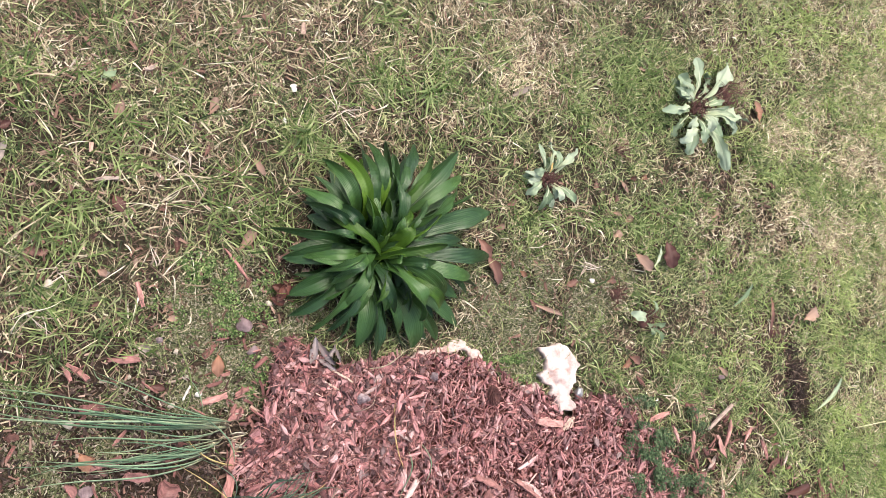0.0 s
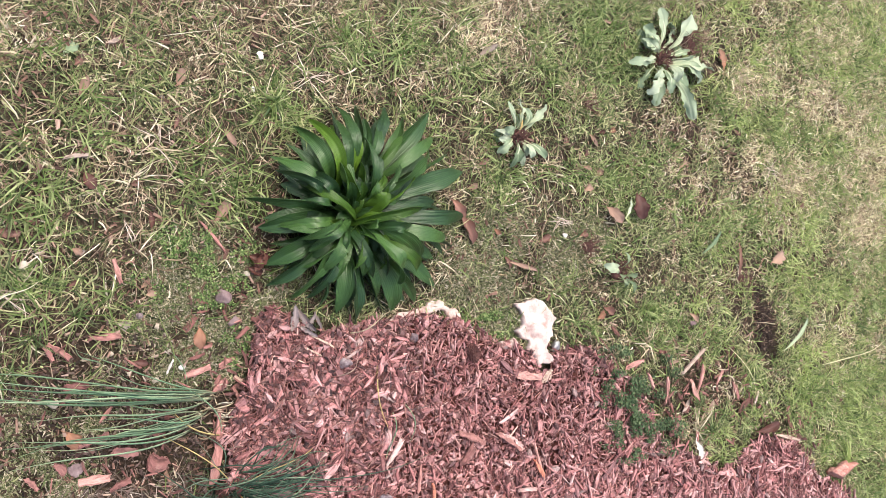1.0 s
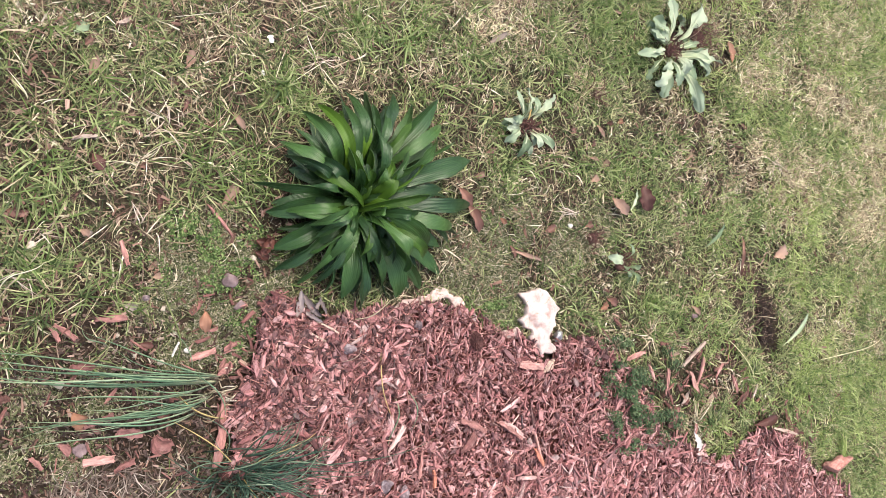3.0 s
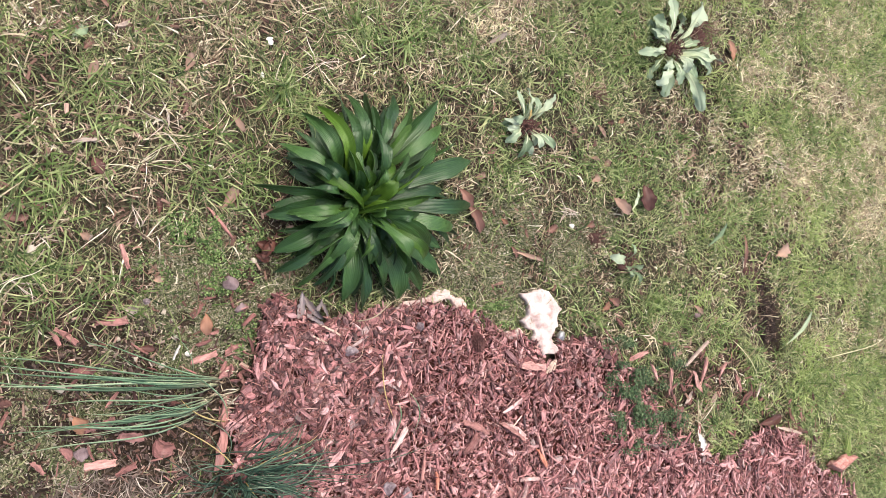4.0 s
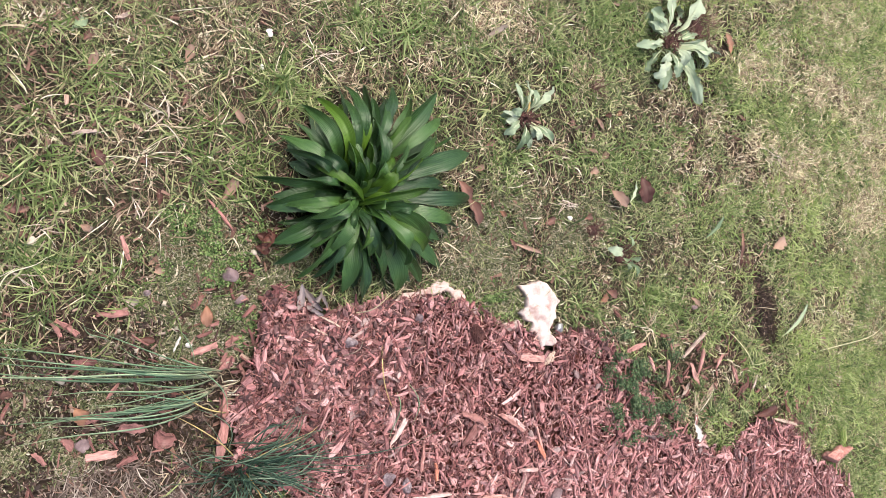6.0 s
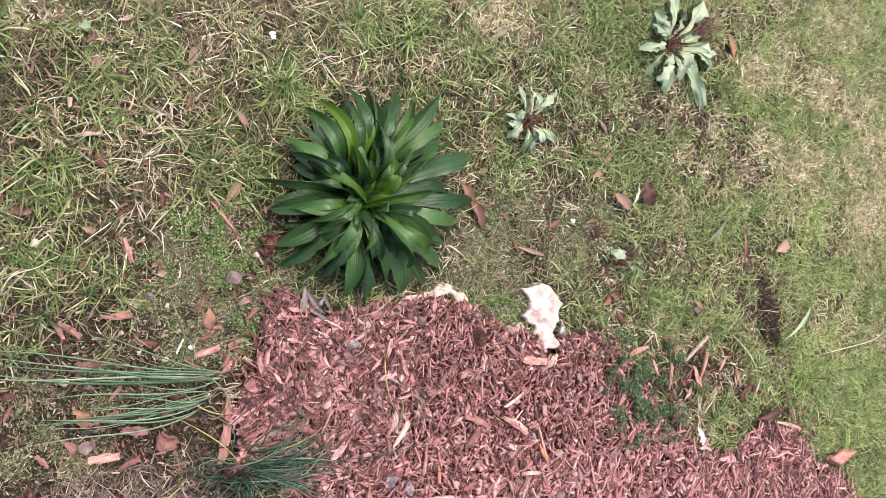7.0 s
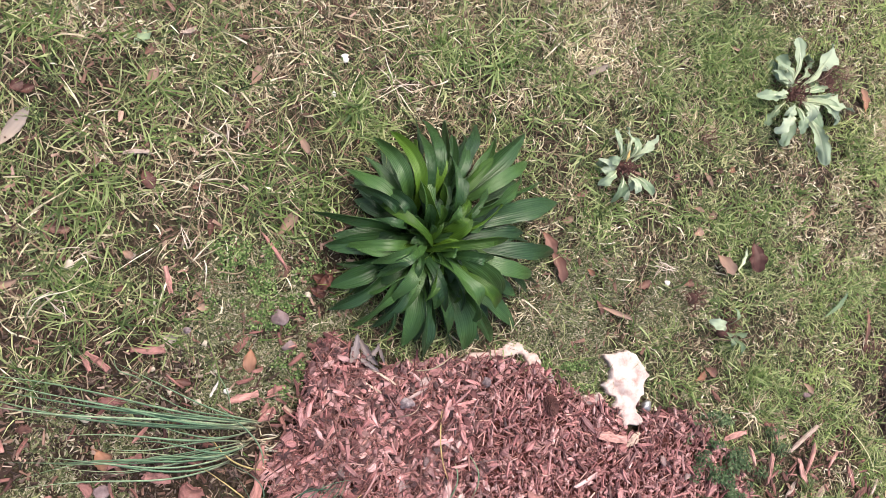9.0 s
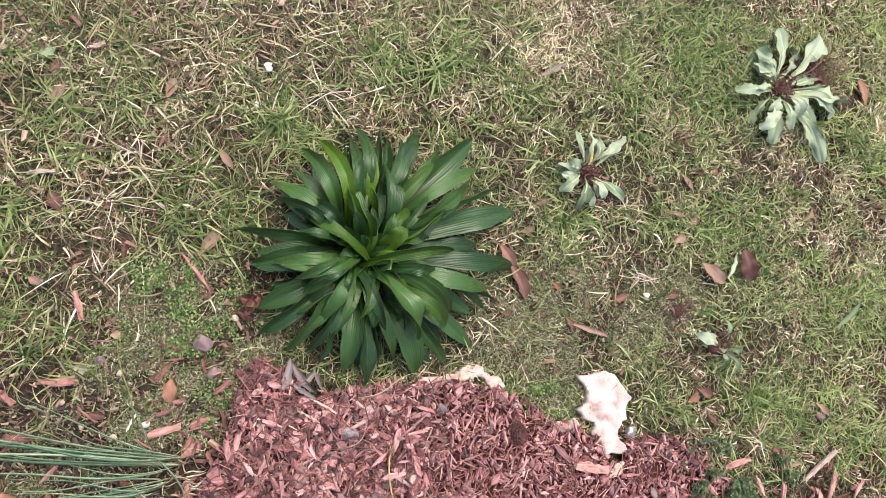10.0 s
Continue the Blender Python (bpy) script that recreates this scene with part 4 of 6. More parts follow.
# ---- white crust and other lumps ----
def crust(x, y, discs, height, material, name, label, category, cell=0.0028, seed=1, outline=()):
    """A lumpy flat crust whose outline is a ragged ring of corners or a union of tilted ovals (dx, dy, rx, ry, turn, squareness)."""
    size = max([math.hypot(d[0], d[1]) + max(d[2], d[3]) for d in discs] + [math.hypot(*p) for p in outline]) + 0.01
    line = np.arange(-size, size, cell)
    gx, gy = np.meshgrid(line, line, indexing="ij")
    f = np.full_like(gx, -1.0)
    for dx, dy, rx, ry, turn, power in discs:
        c, s = math.cos(radians(turn)), math.sin(radians(turn))
        ax, ay = ((gx - dx) * c + (gy - dy) * s) / rx, (-(gx - dx) * s + (gy - dy) * c) / ry
        f = np.maximum(f, 1 - (np.abs(ax) ** power + np.abs(ay) ** power) ** (1 / power))
    if outline:
        away = np.full_like(gx, 1.0)
        for (x0, y0), (x1, y1) in zip(outline, outline[1:] + outline[:1]):
            ex, ey = x1 - x0, y1 - y0
            k = np.clip(((gx - x0) * ex + (gy - y0) * ey) / (ex * ex + ey * ey), 0, 1)
            away = np.minimum(away, np.hypot(gx - x0 - ex * k, gy - y0 - ey * k))
        f = np.where(inside(gx, gy, outline), 1.0, -1.0) * away / 0.03 + 0.07
    f += (value_noise(gx, gy, 0.012, seed) - 0.5) * 0.13 + (value_noise(gx, gy, 0.005, seed + 1) - 0.5) * 0.05
    keep = f > 0.02
    z = height * np.clip(f * (12 if outline else 5), 0, 1) ** 0.7 * (0.3 + 1.6 * np.abs(value_noise(gx, gy, 0.028, seed + 2) - 0.5) + 0.5 * value_noise(gx, gy, 0.02, seed + 4) + 0.14 * value_noise(gx, gy, 0.006, seed + 3))
    i = np.arange(gx.size).reshape(gx.shape)
    cellk = keep[:-1, :-1] & keep[1:, :-1] & keep[1:, 1:] & keep[:-1, 1:]
    q = np.stack([i[:-1, :-1], i[1:, :-1], i[1:, 1:], i[:-1, 1:]], 2)[cellk]
    used, back = np.unique(q, return_inverse=True)
    q = back.reshape(-1, 4)
    top = np.stack([gx, gy, z], 2).reshape(-1, 3)[used]
    low = top.copy()
    low[:, 2] = -0.004
    n = len(top)
    pairs = np.concatenate([q[:, [a, (a + 1) % 4]] for a in range(4)])
    key = pairs[:, 0].astype(np.int64) * n + pairs[:, 1]
    rev = pairs[:, 1].astype(np.int64) * n + pairs[:, 0]
    rim = pairs[~np.isin(key, rev)]
    edge = np.stack([rim[:, 1], rim[:, 0], rim[:, 0] + n, rim[:, 1] + n], 1)
    me = quads_mesh(name, np.concatenate([top, low]), np.concatenate([q, q[:, ::-1] + n, edge]))
    ob = mesh_part(name, me, material)
    ob.matrix_world = pose(x, y, gz(x, y) + 0.006)
    return tagged(ob, label, category)


def stone(at, radius, material, label, squash=(1, 1, 0.7), rz=0.0, name="stone", category="stone", group="", rough=0.25, sink=0.3, facets=9):
    ob = part(name, blob(radius, random.uniform(1, 90), squash, rough, 3 if radius > 0.01 else 2, facets), material)
    ob.matrix_world = pose(at[0], at[1], gz(*at) + 0.006 + radius * squash[2] * (1 - sink), 0, 0, rz)
    return tagged(ob, label, category, group)


def lying_leaf(a, b, width, material, label, curl=0.5, name="fallen_leaf", bend=0.05, teeth=0.04, z=0.009, group=""):
    """A dead leaf from stalk a to tip b, curled along its middle."""
    ln = math.hypot(b[0] - a[0], b[1] - a[1])
    k = random.randrange(1000)
    me = leaf_mesh(ln, width * 0.9, 14, -18, rows=12, cols=8, widest=0.5, channel=curl, wave=0.32, teeth=teeth, twist=random.uniform(-0.7, 0.7), base=0.12, thick=0.0008, seed=k, bend=bend)
    ob = mesh_part(name, me, material)
    ob.matrix_world = pose(a[0], a[1], gz(*a) + z, 0, 0, math.degrees(math.atan2(b[1] - a[1], b[0] - a[0])))
    if width > 0.015:
        mesh_part("stalk", long_blade((0.002, 0, 0.0005), (-ln * 0.3, random.uniform(-0.2, 0.2) * ln, 0.001), 0.002, 0.0018, k), material, ob)
    return tagged(ob, label, "leaf", group)


def lying_chip(a, b, width, material, label, kind="splinter", thick=0.0045, z=0.010, name="bark_chip", category="bark chip", group="loose bark on the soil"):
    ln = math.hypot(b[0] - a[0], b[1] - a[1])
    ob = mesh_part(name, chip_mesh("round" if kind == "flake" else "rough", random.randrange(12), ln, width * (1.25 if kind == "flake" else 0.95), thick), material)
    ob.matrix_world = pose((a[0] + b[0]) / 2, (a[1] + b[1]) / 2, gz((a[0] + b[0]) / 2, (a[1] + b[1]) / 2) + z, random.gauss(0, 6), random.gauss(0, 3), math.degrees(math.atan2(b[1] - a[1], b[0] - a[0])))
    return tagged(ob, label, category, group)


build_plantain()
build_weed(0.578, 0.313, WEED_BIG, "grey-green weed with toothed leaves and withered brown heart", 3, 0.17, 110, 0.013, 0.08, 0.0, 0.97, 6, 1.7)
build_weed(0.188, 0.146, WEED_SMALL, "small grey-green weed rosette with withered brown heart", 4, 0.07, 70, 0.007, 0.08, 0.0, 1.2, 2)
wx, wy = (0.195, 0.181)
lying_leaf((0.186, 0.157), (wx, wy), 0.006, M_YELLOWBLADE, "small yellowed leaf in the weed's heart", 0.3, name="yellow_leaf", teeth=0.05, z=0.030)
build_weed(0.412, -0.126, WEED_TINY, "seedling weed with few pale leaves in grass", 5, 0.12, 10, high=0.012, dull=0.6, plump=0.8)
build_tussocks()

# the white crust at the edge of the mulch
cx, cy = (0.200, -0.217)
CRUST = [(-0.043, 0.057), (-0.018, 0.054), (0.007, 0.062), (0.024, 0.054), (0.032, 0.038), (0.047, 0.019), (0.038, 0.002), (0.042, -0.015), (0.029, -0.017), (0.021, -0.027), (0.022, -0.041), (0.032, -0.048), (0.045, -0.063), (0.023, -0.064), (-0.001, -0.063), (-0.008, -0.046), (-0.020, -0.032), (-0.014, -0.016), (-0.035, -0.007), (-0.043, 0.006), (-0.028, 0.013), (-0.022, 0.030)]
crust(cx, cy, [], 0.015, M_FOAM, "white_crust", "crumpled white papery crust at the mulch edge", "litter", cell=0.0018, seed=41, outline=CRUST)
cx, cy = (-0.024, -0.153)
crust(cx, cy, [(-0.055, -0.012, 0.026, 0.012, 20, 1.5), (-0.018, -0.006, 0.024, 0.009, 0, 1.4), (0.012, 0.002, 0.026, 0.014, 15, 1.5), (0.052, -0.016, 0.020, 0.013, -30, 1.3), (0.033, -0.002, 0.016, 0.006, -20, 1.3), (-0.037, -0.016, 0.014, 0.006, 40, 1.2)], 0.005, M_FOAMDIRTY, "pale_crust",
      "thin dirty cream crust under the plantain leaves", "litter", cell=0.003, seed=51)
cx, cy = (0.142, -0.236)
crust(cx, cy, [(-0.01, 0.0, 0.014, 0.008, -20, 1.6), (0.01, 0.0, 0.012, 0.014, 0, 1.6)], 0.008, M_FOAMDIRTY, "pale_crust", "small cream crumbs of crust on mulch", "litter", cell=0.003, seed=61)
stone((0.244, -0.250), 0.011, M_METAL, "small shiny silvery lump beside the white crust", (1, 1.1, 0.8), name="metal_lump", category="litter", rough=0.4, sink=0.0)
stone((0.231, -0.246), 0.006, M_CONE, "small brown lump in the white crust", (1, 1.1, 0.8), name="bark_lump", category="bark", sink=0.0)


def pine_cone(at, radius, longer, rz, label, z=None):
    """A weathered cone: a core with rows of blunt scales."""
    cone = thing("pine_cone", at[0], at[1], label, "pine cone", z=z, rz=rz)
    part("core", blob(radius * 0.75, 3, (longer, 1, 0.8), 0.15), M_DEADSTEM, cone).matrix_basis = pose(0, 0, radius * 0.6)
    me = leaf_mesh(radius * 0.62, radius * 0.6, 20, -25, rows=4, cols=4, widest=0.6, channel=0.2, base=0.4, thick=0.0012, seed=5)
    for k in range(54):
        t = (k + 0.5) / 54
        up = 1 - 1.25 * t
        a = k * 2.39996
        ring = math.sqrt(max(0.0, 1 - up * up))
        ob = mesh_part("scale", me, M_CONE, cone)
        ob.matrix_basis = pose(ring * math.cos(a) * radius * 0.55 * longer, ring * math.sin(a) * radius * 0.55, radius * (0.6 + 0.5 * up), 0, -55 * up, math.degrees(a))


lying_leaf((-0.337, -0.041), (-0.311, -0.053), 0.02, M_REDLEAF, "crumpled dark red dead leaf beside the plantain", 1.0, z=0.014, teeth=0.14)
lying_leaf((-0.309, -0.037), (-0.331, -0.066), 0.018, M_REDLEAF, "crumpled dark red dead leaf beside the plantain", 1.0, z=0.014, teeth=0.14)
lying_leaf((-0.340, -0.059), (-0.318, -0.072), 0.016, M_REDLEAF, "crumpled dark red dead leaf beside the plantain", 1.0, z=0.014, teeth=0.14)
lying_leaf((-0.319, -0.033), (-0.306, -0.059), 0.014, M_REDLEAF, "crumpled dark red dead leaf beside the plantain", 1.0, z=0.014, teeth=0.14)
stone((-0.327, -0.065), 0.007, M_STONEPINK, "small pinkish lump among dead leaves", (1.2, 0.9, 0.6), 30, name="pebble", category="pebble", rough=0.3, sink=0.0)
pine_cone((0.057, -0.240), 0.0110, 2.0, 105, "long dark brown cone lying on the mulch", 0.016)
# stones
stone((-0.385, -0.101), 0.0145, M_STONEPINK, "smooth purplish stone on bare soil", (1, 0.9, 0.6), rough=0.15)
stone((-0.369, -0.139), 0.010, M_STONEPINK, "pale pinkish angular stone on soil", (1.3, 0.8, 0.5), 20, rough=0.4)
stone((-0.506, -0.118), 0.0065, M_STONEGREY, "small grey-pink stone on soil", (1, 0.9, 0.6), rough=0.2)
for at, rad in (((-0.484, -0.135), 0.0048), ((-0.468, -0.175), 0.0045), ((-0.491, -0.214), 0.006), ((-0.526, -0.199), 0.0045), ((-0.629, -0.230), 0.0085), ((-0.549, -0.169), 0.004), ((-0.654, -0.034), 0.008), ((-0.341, -0.068), 0.006)):
    stone(at, rad, M_STONEPALE, "small rounded cream pebble on soil", (1, 0.9, 0.7), random.uniform(0, 90), group="cream pebbles", name="pebble", category="pebble", rough=0.15, sink=0.1)
for at, rad in (((-0.139, -0.459), 0.0145), ((-0.107, -0.48), 0.0150), ((-0.192, -0.225), 0.013), ((-0.058, -0.199), 0.010)):
    stone(at, rad, M_STONEGREY, "rough grey-purple stone in red mulch", (1, 0.9, 0.6), random.uniform(0, 90), group="grey stones in mulch", rough=0.4, sink=-1.1)
stone((0.215, -0.564), 0.017, M_STONEPINK, "rounded grey-brown stone in red mulch", (1.3, 0.8, 0.6), 20, group="grey stones in mulch", sink=-0.9)
stone((-0.451, -0.200), 0.006, M_WHITE, "tiny white square scrap on soil", (1.1, 0.8, 0.6), name="white_scrap", category="litter", rough=0.1, sink=0)
stone((-0.298, 0.272), 0.0100, M_WHITE, "small white crumpled scrap in the grass", (0.7, 0.9, 0.3), name="white_scrap", category="litter", rough=0.5, sink=-0.6)
stone((-0.314, 0.219), 0.005, M_WHITE, "tiny pinkish white scrap in the grass", (0.9, 1.1, 0.6), name="white_scrap", category="litter", rough=0.4, sink=-0.8)
stone((0.288, -0.042), 0.006, M_WHITE, "tiny white scrap on thin grass", (1.2, 0.8, 0.6), name="white_scrap", category="litter", rough=0.4, sink=-0.6)
lying_leaf((0.587, -0.488), (0.601, -0.532), 0.017, M_WHITE, "white torn scrap at the mulch edge", 0.6, name="white_scrap", teeth=0.2, z=0.026)
stone((0.618, -0.246), 0.008, M_STONEPINK, "pale grey scrap in the lawn", (1.3, 0.8, 0.4), name="grey_scrap", category="litter", rough=0.4, sink=-0.6)

# fallen leaves
lying_leaf((0.041, 0.035), (0.062, -0.002), 0.022, M_DEADLEAF, "curled brown fallen leaf beside the plantain", 0.8)
lying_leaf((0.057, 0.006), (0.086, -0.045), 0.024, M_DEADLEAF, "curled brown fallen leaf beside the plantain", 0.9, bend=-0.1)
lying_leaf((0.467, 0.032), (0.479, -0.022), 0.036, M_REDLEAF, "dark red fallen leaf in the grass", 0.4, teeth=0.04, z=0.024)
lying_leaf((0.386, 0.008), (0.427, -0.026), 0.026, M_TANLEAF, "tan pink fallen leaf in the grass", 0.4, z=0.022)
lying_leaf((0.434, -0.017), (0.457, 0.024), 0.010, M_WEED, "narrow grey-green leaf in the grass", 0.4, z=0.022)
lying_leaf((0.775, 0.301), (0.769, 0.349), 0.018, M_ORANGELEAF, "slim orange-brown fallen leaf in the grass", 0.4)
lying_leaf((0.149, -0.082), (0.220, -0.109), 0.009, M_TANLEAF, "twisted orange-brown leaf on bare soil", 0.6)
lying_leaf((0.656, -0.102), (0.726, -0.058), 0.011, M_WEED_DARK, "narrow grey-green leaf in the grass", 0.4, z=0.022)
lying_leaf((0.894, -0.339), (0.999, -0.278), 0.010, M_WEED, "narrow grey-green leaf by a dark hollow", 0.5, z=0.022)
lying_leaf((0.886, -0.136), (0.934, -0.116), 0.030, M_TANLEAF, "pale pinkish torn leaf in the grass", 0.5, teeth=0.2, z=0.014)
lying_leaf((0.786, -0.085), (0.773, -0.156), 0.010, M_DEADLEAF, "withered narrow brown leaf in the grass", 0.9, z=0.014, teeth=0.2, bend=0.12)
lying_leaf((0.357, -0.211), (0.377, -0.195), 0.016, M_ORANGELEAF, "crumpled orange leaf at the grass edge", 0.8)
lying_leaf((0.377, -0.190), (0.402, -0.206), 0.018, M_DEADLEAF, "crumpled brown leaf at the grass edge", 0.8)
lying_leaf((0.367, 0.154), (0.387, 0.128), 0.009, M_TANLEAF, "small reddish leaf in the grass", 0.4)
lying_leaf((-0.422, -0.144), (-0.425, -0.177), 0.021, M_ORANGELEAF, "small orange-brown oval leaf on soil", 0.3)
lying_leaf((-0.614, -0.271), (-0.601, -0.298), 0.026, M_ORANGELEAF, "small orange-brown leaf under long blades", 0.4)
lying_leaf((-0.568, 0.093), (-0.557, 0.068), 0.022, M_REDLEAF, "small dark red leaf in the grass", 0.3)
lying_leaf((-0.568, 0.203), (-0.553, 0.230), 0.014, M_TANLEAF, "pale pink curled leaf in the grass", 0.5)
lying_leaf((-0.430, 0.221), (-0.418, 0.248), 0.016, M_TANLEAF, "tan curled leaf in dry grass", 0.4)
lying_leaf((-0.364, 0.156), (-0.347, 0.128), 0.012, M_TANLEAF, "tan curled leaf in dry grass", 0.4)
lying_leaf((-0.583, 0.262), (-0.564, 0.276), 0.018, M_WEED, "pale green leaf in the grass", 0.3)
for a, b, wide in (((-0.288, -0.168), (-0.262, -0.128), 0.013), ((-0.272, -0.126), (-0.250, -0.176), 0.012), ((-0.262, -0.160), (-0.234, -0.142), 0.009), ((-0.276, -0.150), (-0.246, -0.186), 0.008), ((-0.242, -0.136), (-0.238, -0.168), 0.007)):
    lying_leaf(a, b, wide, M_SLATELEAF, "twisted slate-grey strip of dead leaf on mulch", 0.9, z=0.020, teeth=0.22, bend=0.25)
lying_chip((-0.247, -0.176), (-0.214, -0.196), 0.004, M_PALEWOOD, "thin bleached splinter on mulch", z=0.02)
lying_chip((-0.262, -0.192), (-0.236, -0.208), 0.004, M_PALEWOOD, "thin bleached splinter on mulch", z=0.02)
lying_leaf((-0.388, 0.015), (-0.360, 0.048), 0.018, M_TANLEAF, "tan curled leaf beside the plantain", 0.7)
lying_leaf((0.111, 0.294), (0.167, 0.317), 0.011, M_GREYLEAF, "pale tan leaf in dry grass", 0.5)
lying_leaf((-0.741, 0.111), (-0.703, 0.163), 0.019, M_GREYLEAF, "pale grey-pink weathered leaf in grass", 0.3)
lying_leaf((-0.729, 0.184), (-0.713, 0.193), 0.018, M_REDLEAF, "small dark red leaf in the grass", 0.3)
lying_leaf((-0.537, -0.126), (-0.519, -0.133), 0.016, M_GREYLEAF, "flat grey fallen leaf on thin grass", 0.5)
lying_leaf((-0.682, 0.016), (-0.663, 0.010), 0.016, M_DEADLEAF, "reddish brown fallen leaf in dry grass", 0.5)
lying_leaf((-0.669, -0.018), (-0.660, -0.029), 0.012, M_DEADLEAF, "small reddish leaf in dry grass", 0.5)
lying_leaf((-0.495, -0.088), (-0.480, -0.086), 0.012, M_TANLEAF, "small pinkish leaf beside the clover", 0.5)
lying_leaf((-0.590, -0.014), (-0.577, -0.025), 0.013, M_TANLEAF, "pale pinkish leaf in dry grass", 0.5)
lying_leaf((0.127, -0.022), (0.141, -0.033), 0.01, M_ORANGELEAF, "small orange leaf on thin grass", 0.5)
lying_leaf((0.146, -0.073), (0.157, -0.097), 0.012, M_DEADLEAF, "small brown leaf on thin grass", 0.5)
lying_leaf((0.079, -0.207), (0.086, -0.216), 0.012, M_DARKBARK, "dark brown leaf scrap at the mulch edge", 0.5)
lying_leaf((0.344, 0.089), (0.368, 0.083), 0.01, M_TANLEAF, "small pinkish leaf in the grass", 0.5)
lying_leaf((0.612, -0.224), (0.640, -0.248), 0.012, M_TANLEAF, "small tan leaf in the lawn", 0.5)
lying_leaf((-0.519, -0.183), (-0.499, -0.190), 0.012, M_REDLEAF, "dark reddish leaf on bare soil", 0.5)
lying_leaf((-0.162, 0.256), (-0.154, 0.247), 0.008, M_TANLEAF, "tiny tan leaf in dry grass", 0.5)


def leaf_scrap(a, b, width, material, hue):
    lying_leaf(a, b, width, material, "torn " + hue + " leaf scrap sunk in the grass", 0.7, name="leaf_scrap", teeth=0.22, bend=0.12, z=0.007, group="leaf scraps in the lawn")


leaf_scrap((-0.719, 0.181), (-0.699, 0.189), 0.012, M_REDLEAF, "dark red")
leaf_scrap((-0.571, 0.246), (-0.556, 0.261), 0.010, M_DEADLEAF, "reddish brown")
leaf_scrap((-0.456, 0.193), (-0.451, 0.207), 0.007, M_SLATELEAF, "slate-grey")
leaf_scrap((-0.439, 0.156), (-0.429, 0.173), 0.007, M_DEADLEAF, "reddish brown")
leaf_scrap((-0.627, 0.096), (-0.625, 0.111), 0.009, M_TANLEAF, "pinkish tan")
leaf_scrap((-0.391, 0.136), (-0.391, 0.146), 0.006, M_ORANGELEAF, "orange-brown")
leaf_scrap((-0.709, 0.242), (-0.707, 0.253), 0.005, M_ORANGELEAF, "orange-brown")
leaf_scrap((-0.407, 0.131), (-0.390, 0.138), 0.009, M_REDLEAF, "dark red")
leaf_scrap((-0.649, 0.032), (-0.630, 0.021), 0.011, M_DEADLEAF, "reddish brown")
leaf_scrap((-0.671, 0.009), (-0.653, 0.011), 0.011, M_DEADLEAF, "reddish brown")
leaf_scrap((-0.586, -0.024), (-0.572, -0.019), 0.009, M_GREYLEAF, "pale grey")
leaf_scrap((-0.739, -0.063), (-0.712, -0.056), 0.011, M_TANLEAF, "pinkish tan")
leaf_scrap((-0.707, -0.053), (-0.690, -0.050), 0.009, M_DEADLEAF, "reddish brown")
leaf_scrap((-0.502, -0.078), (-0.486, -0.063), 0.008, M_TANLEAF, "pinkish tan")
leaf_scrap((-0.487, -0.088), (-0.477, -0.088), 0.008, M_ORANGELEAF, "orange-brown")
leaf_scrap((-0.507, 0.073), (-0.491, 0.079), 0.009, M_DEADLEAF, "reddish brown")
leaf_scrap((-0.692, 0.059), (-0.679, 0.047), 0.006, M_DEADLEAF, "reddish brown")
leaf_scrap((-0.708, 0.040), (-0.696, 0.045), 0.007, M_REDLEAF, "dark red")
leaf_scrap((-0.481, 0.009), (-0.477, 0.033), 0.010, M_REDLEAF, "dark red")
leaf_scrap((-0.653, -0.013), (-0.647, -0.002), 0.006, M_REDLEAF, "dark red")
leaf_scrap((-0.601, -0.066), (-0.583, -0.062), 0.008, M_DEADLEAF, "reddish brown")
leaf_scrap((-0.675, 0.075), (-0.664, 0.078), 0.007, M_TANLEAF, "pinkish tan")
leaf_scrap((0.302, 0.134), (0.309, 0.149), 0.013, M_DEADLEAF, "reddish brown")
leaf_scrap((0.352, 0.110), (0.362, 0.124), 0.012, M_DEADLEAF, "reddish brown")
leaf_scrap((0.345, 0.043), (0.367, 0.050), 0.016, M_TANLEAF, "pinkish tan")
leaf_scrap((0.375, 0.072), (0.398, 0.083), 0.013, M_TANLEAF, "pinkish tan")
leaf_scrap((0.075, 0.054), (0.099, 0.058), 0.012, M_TANLEAF, "pinkish tan")
leaf_scrap((0.228, -0.050), (0.260, -0.046), 0.016, M_DEADLEAF, "reddish brown")
leaf_scrap((0.326, -0.044), (0.348, -0.041), 0.014, M_DEADLEAF, "reddish brown")
leaf_scrap((0.101, 0.097), (0.123, 0.104), 0.011, M_DEADLEAF, "reddish brown")
leaf_scrap((0.426, 0.159), (0.443, 0.165), 0.011, M_ORANGELEAF, "orange-brown")
leaf_scrap((0.621, 0.085), (0.648, 0.108), 0.014, M_TANLEAF, "pinkish tan")
leaf_scrap((0.394, 0.158), (0.415, 0.159), 0.011, M_REDLEAF, "dark red")

# bark and wood, lying singly
lying_chip((-0.402, -0.287), (-0.417, -0.374), 0.024, M_PINKWOOD, "long flat plank of red bark on soil")
lying_chip((-0.509, -0.324), (-0.481, -0.338), 0.034, M_REDBARK, "broad rough piece of red bark on soil", "flake")
lying_chip((-0.556, -0.309), (-0.523, -0.316), 0.017, M_REDBARK, "short reddish brown piece of bark")
lying_chip((-0.600, -0.344), (-0.563, -0.345), 0.016, M_PINKWOOD, "pointed pinkish red wood chip on soil")
lying_chip((-0.561, -0.362), (-0.536, -0.354), 0.012, M_REDBARK, "pointed pinkish red wood chip on soil")
lying_chip((-0.577, -0.143), (-0.537, -0.144), 0.013, M_REDBARK, "pink wood chip on thin grass")
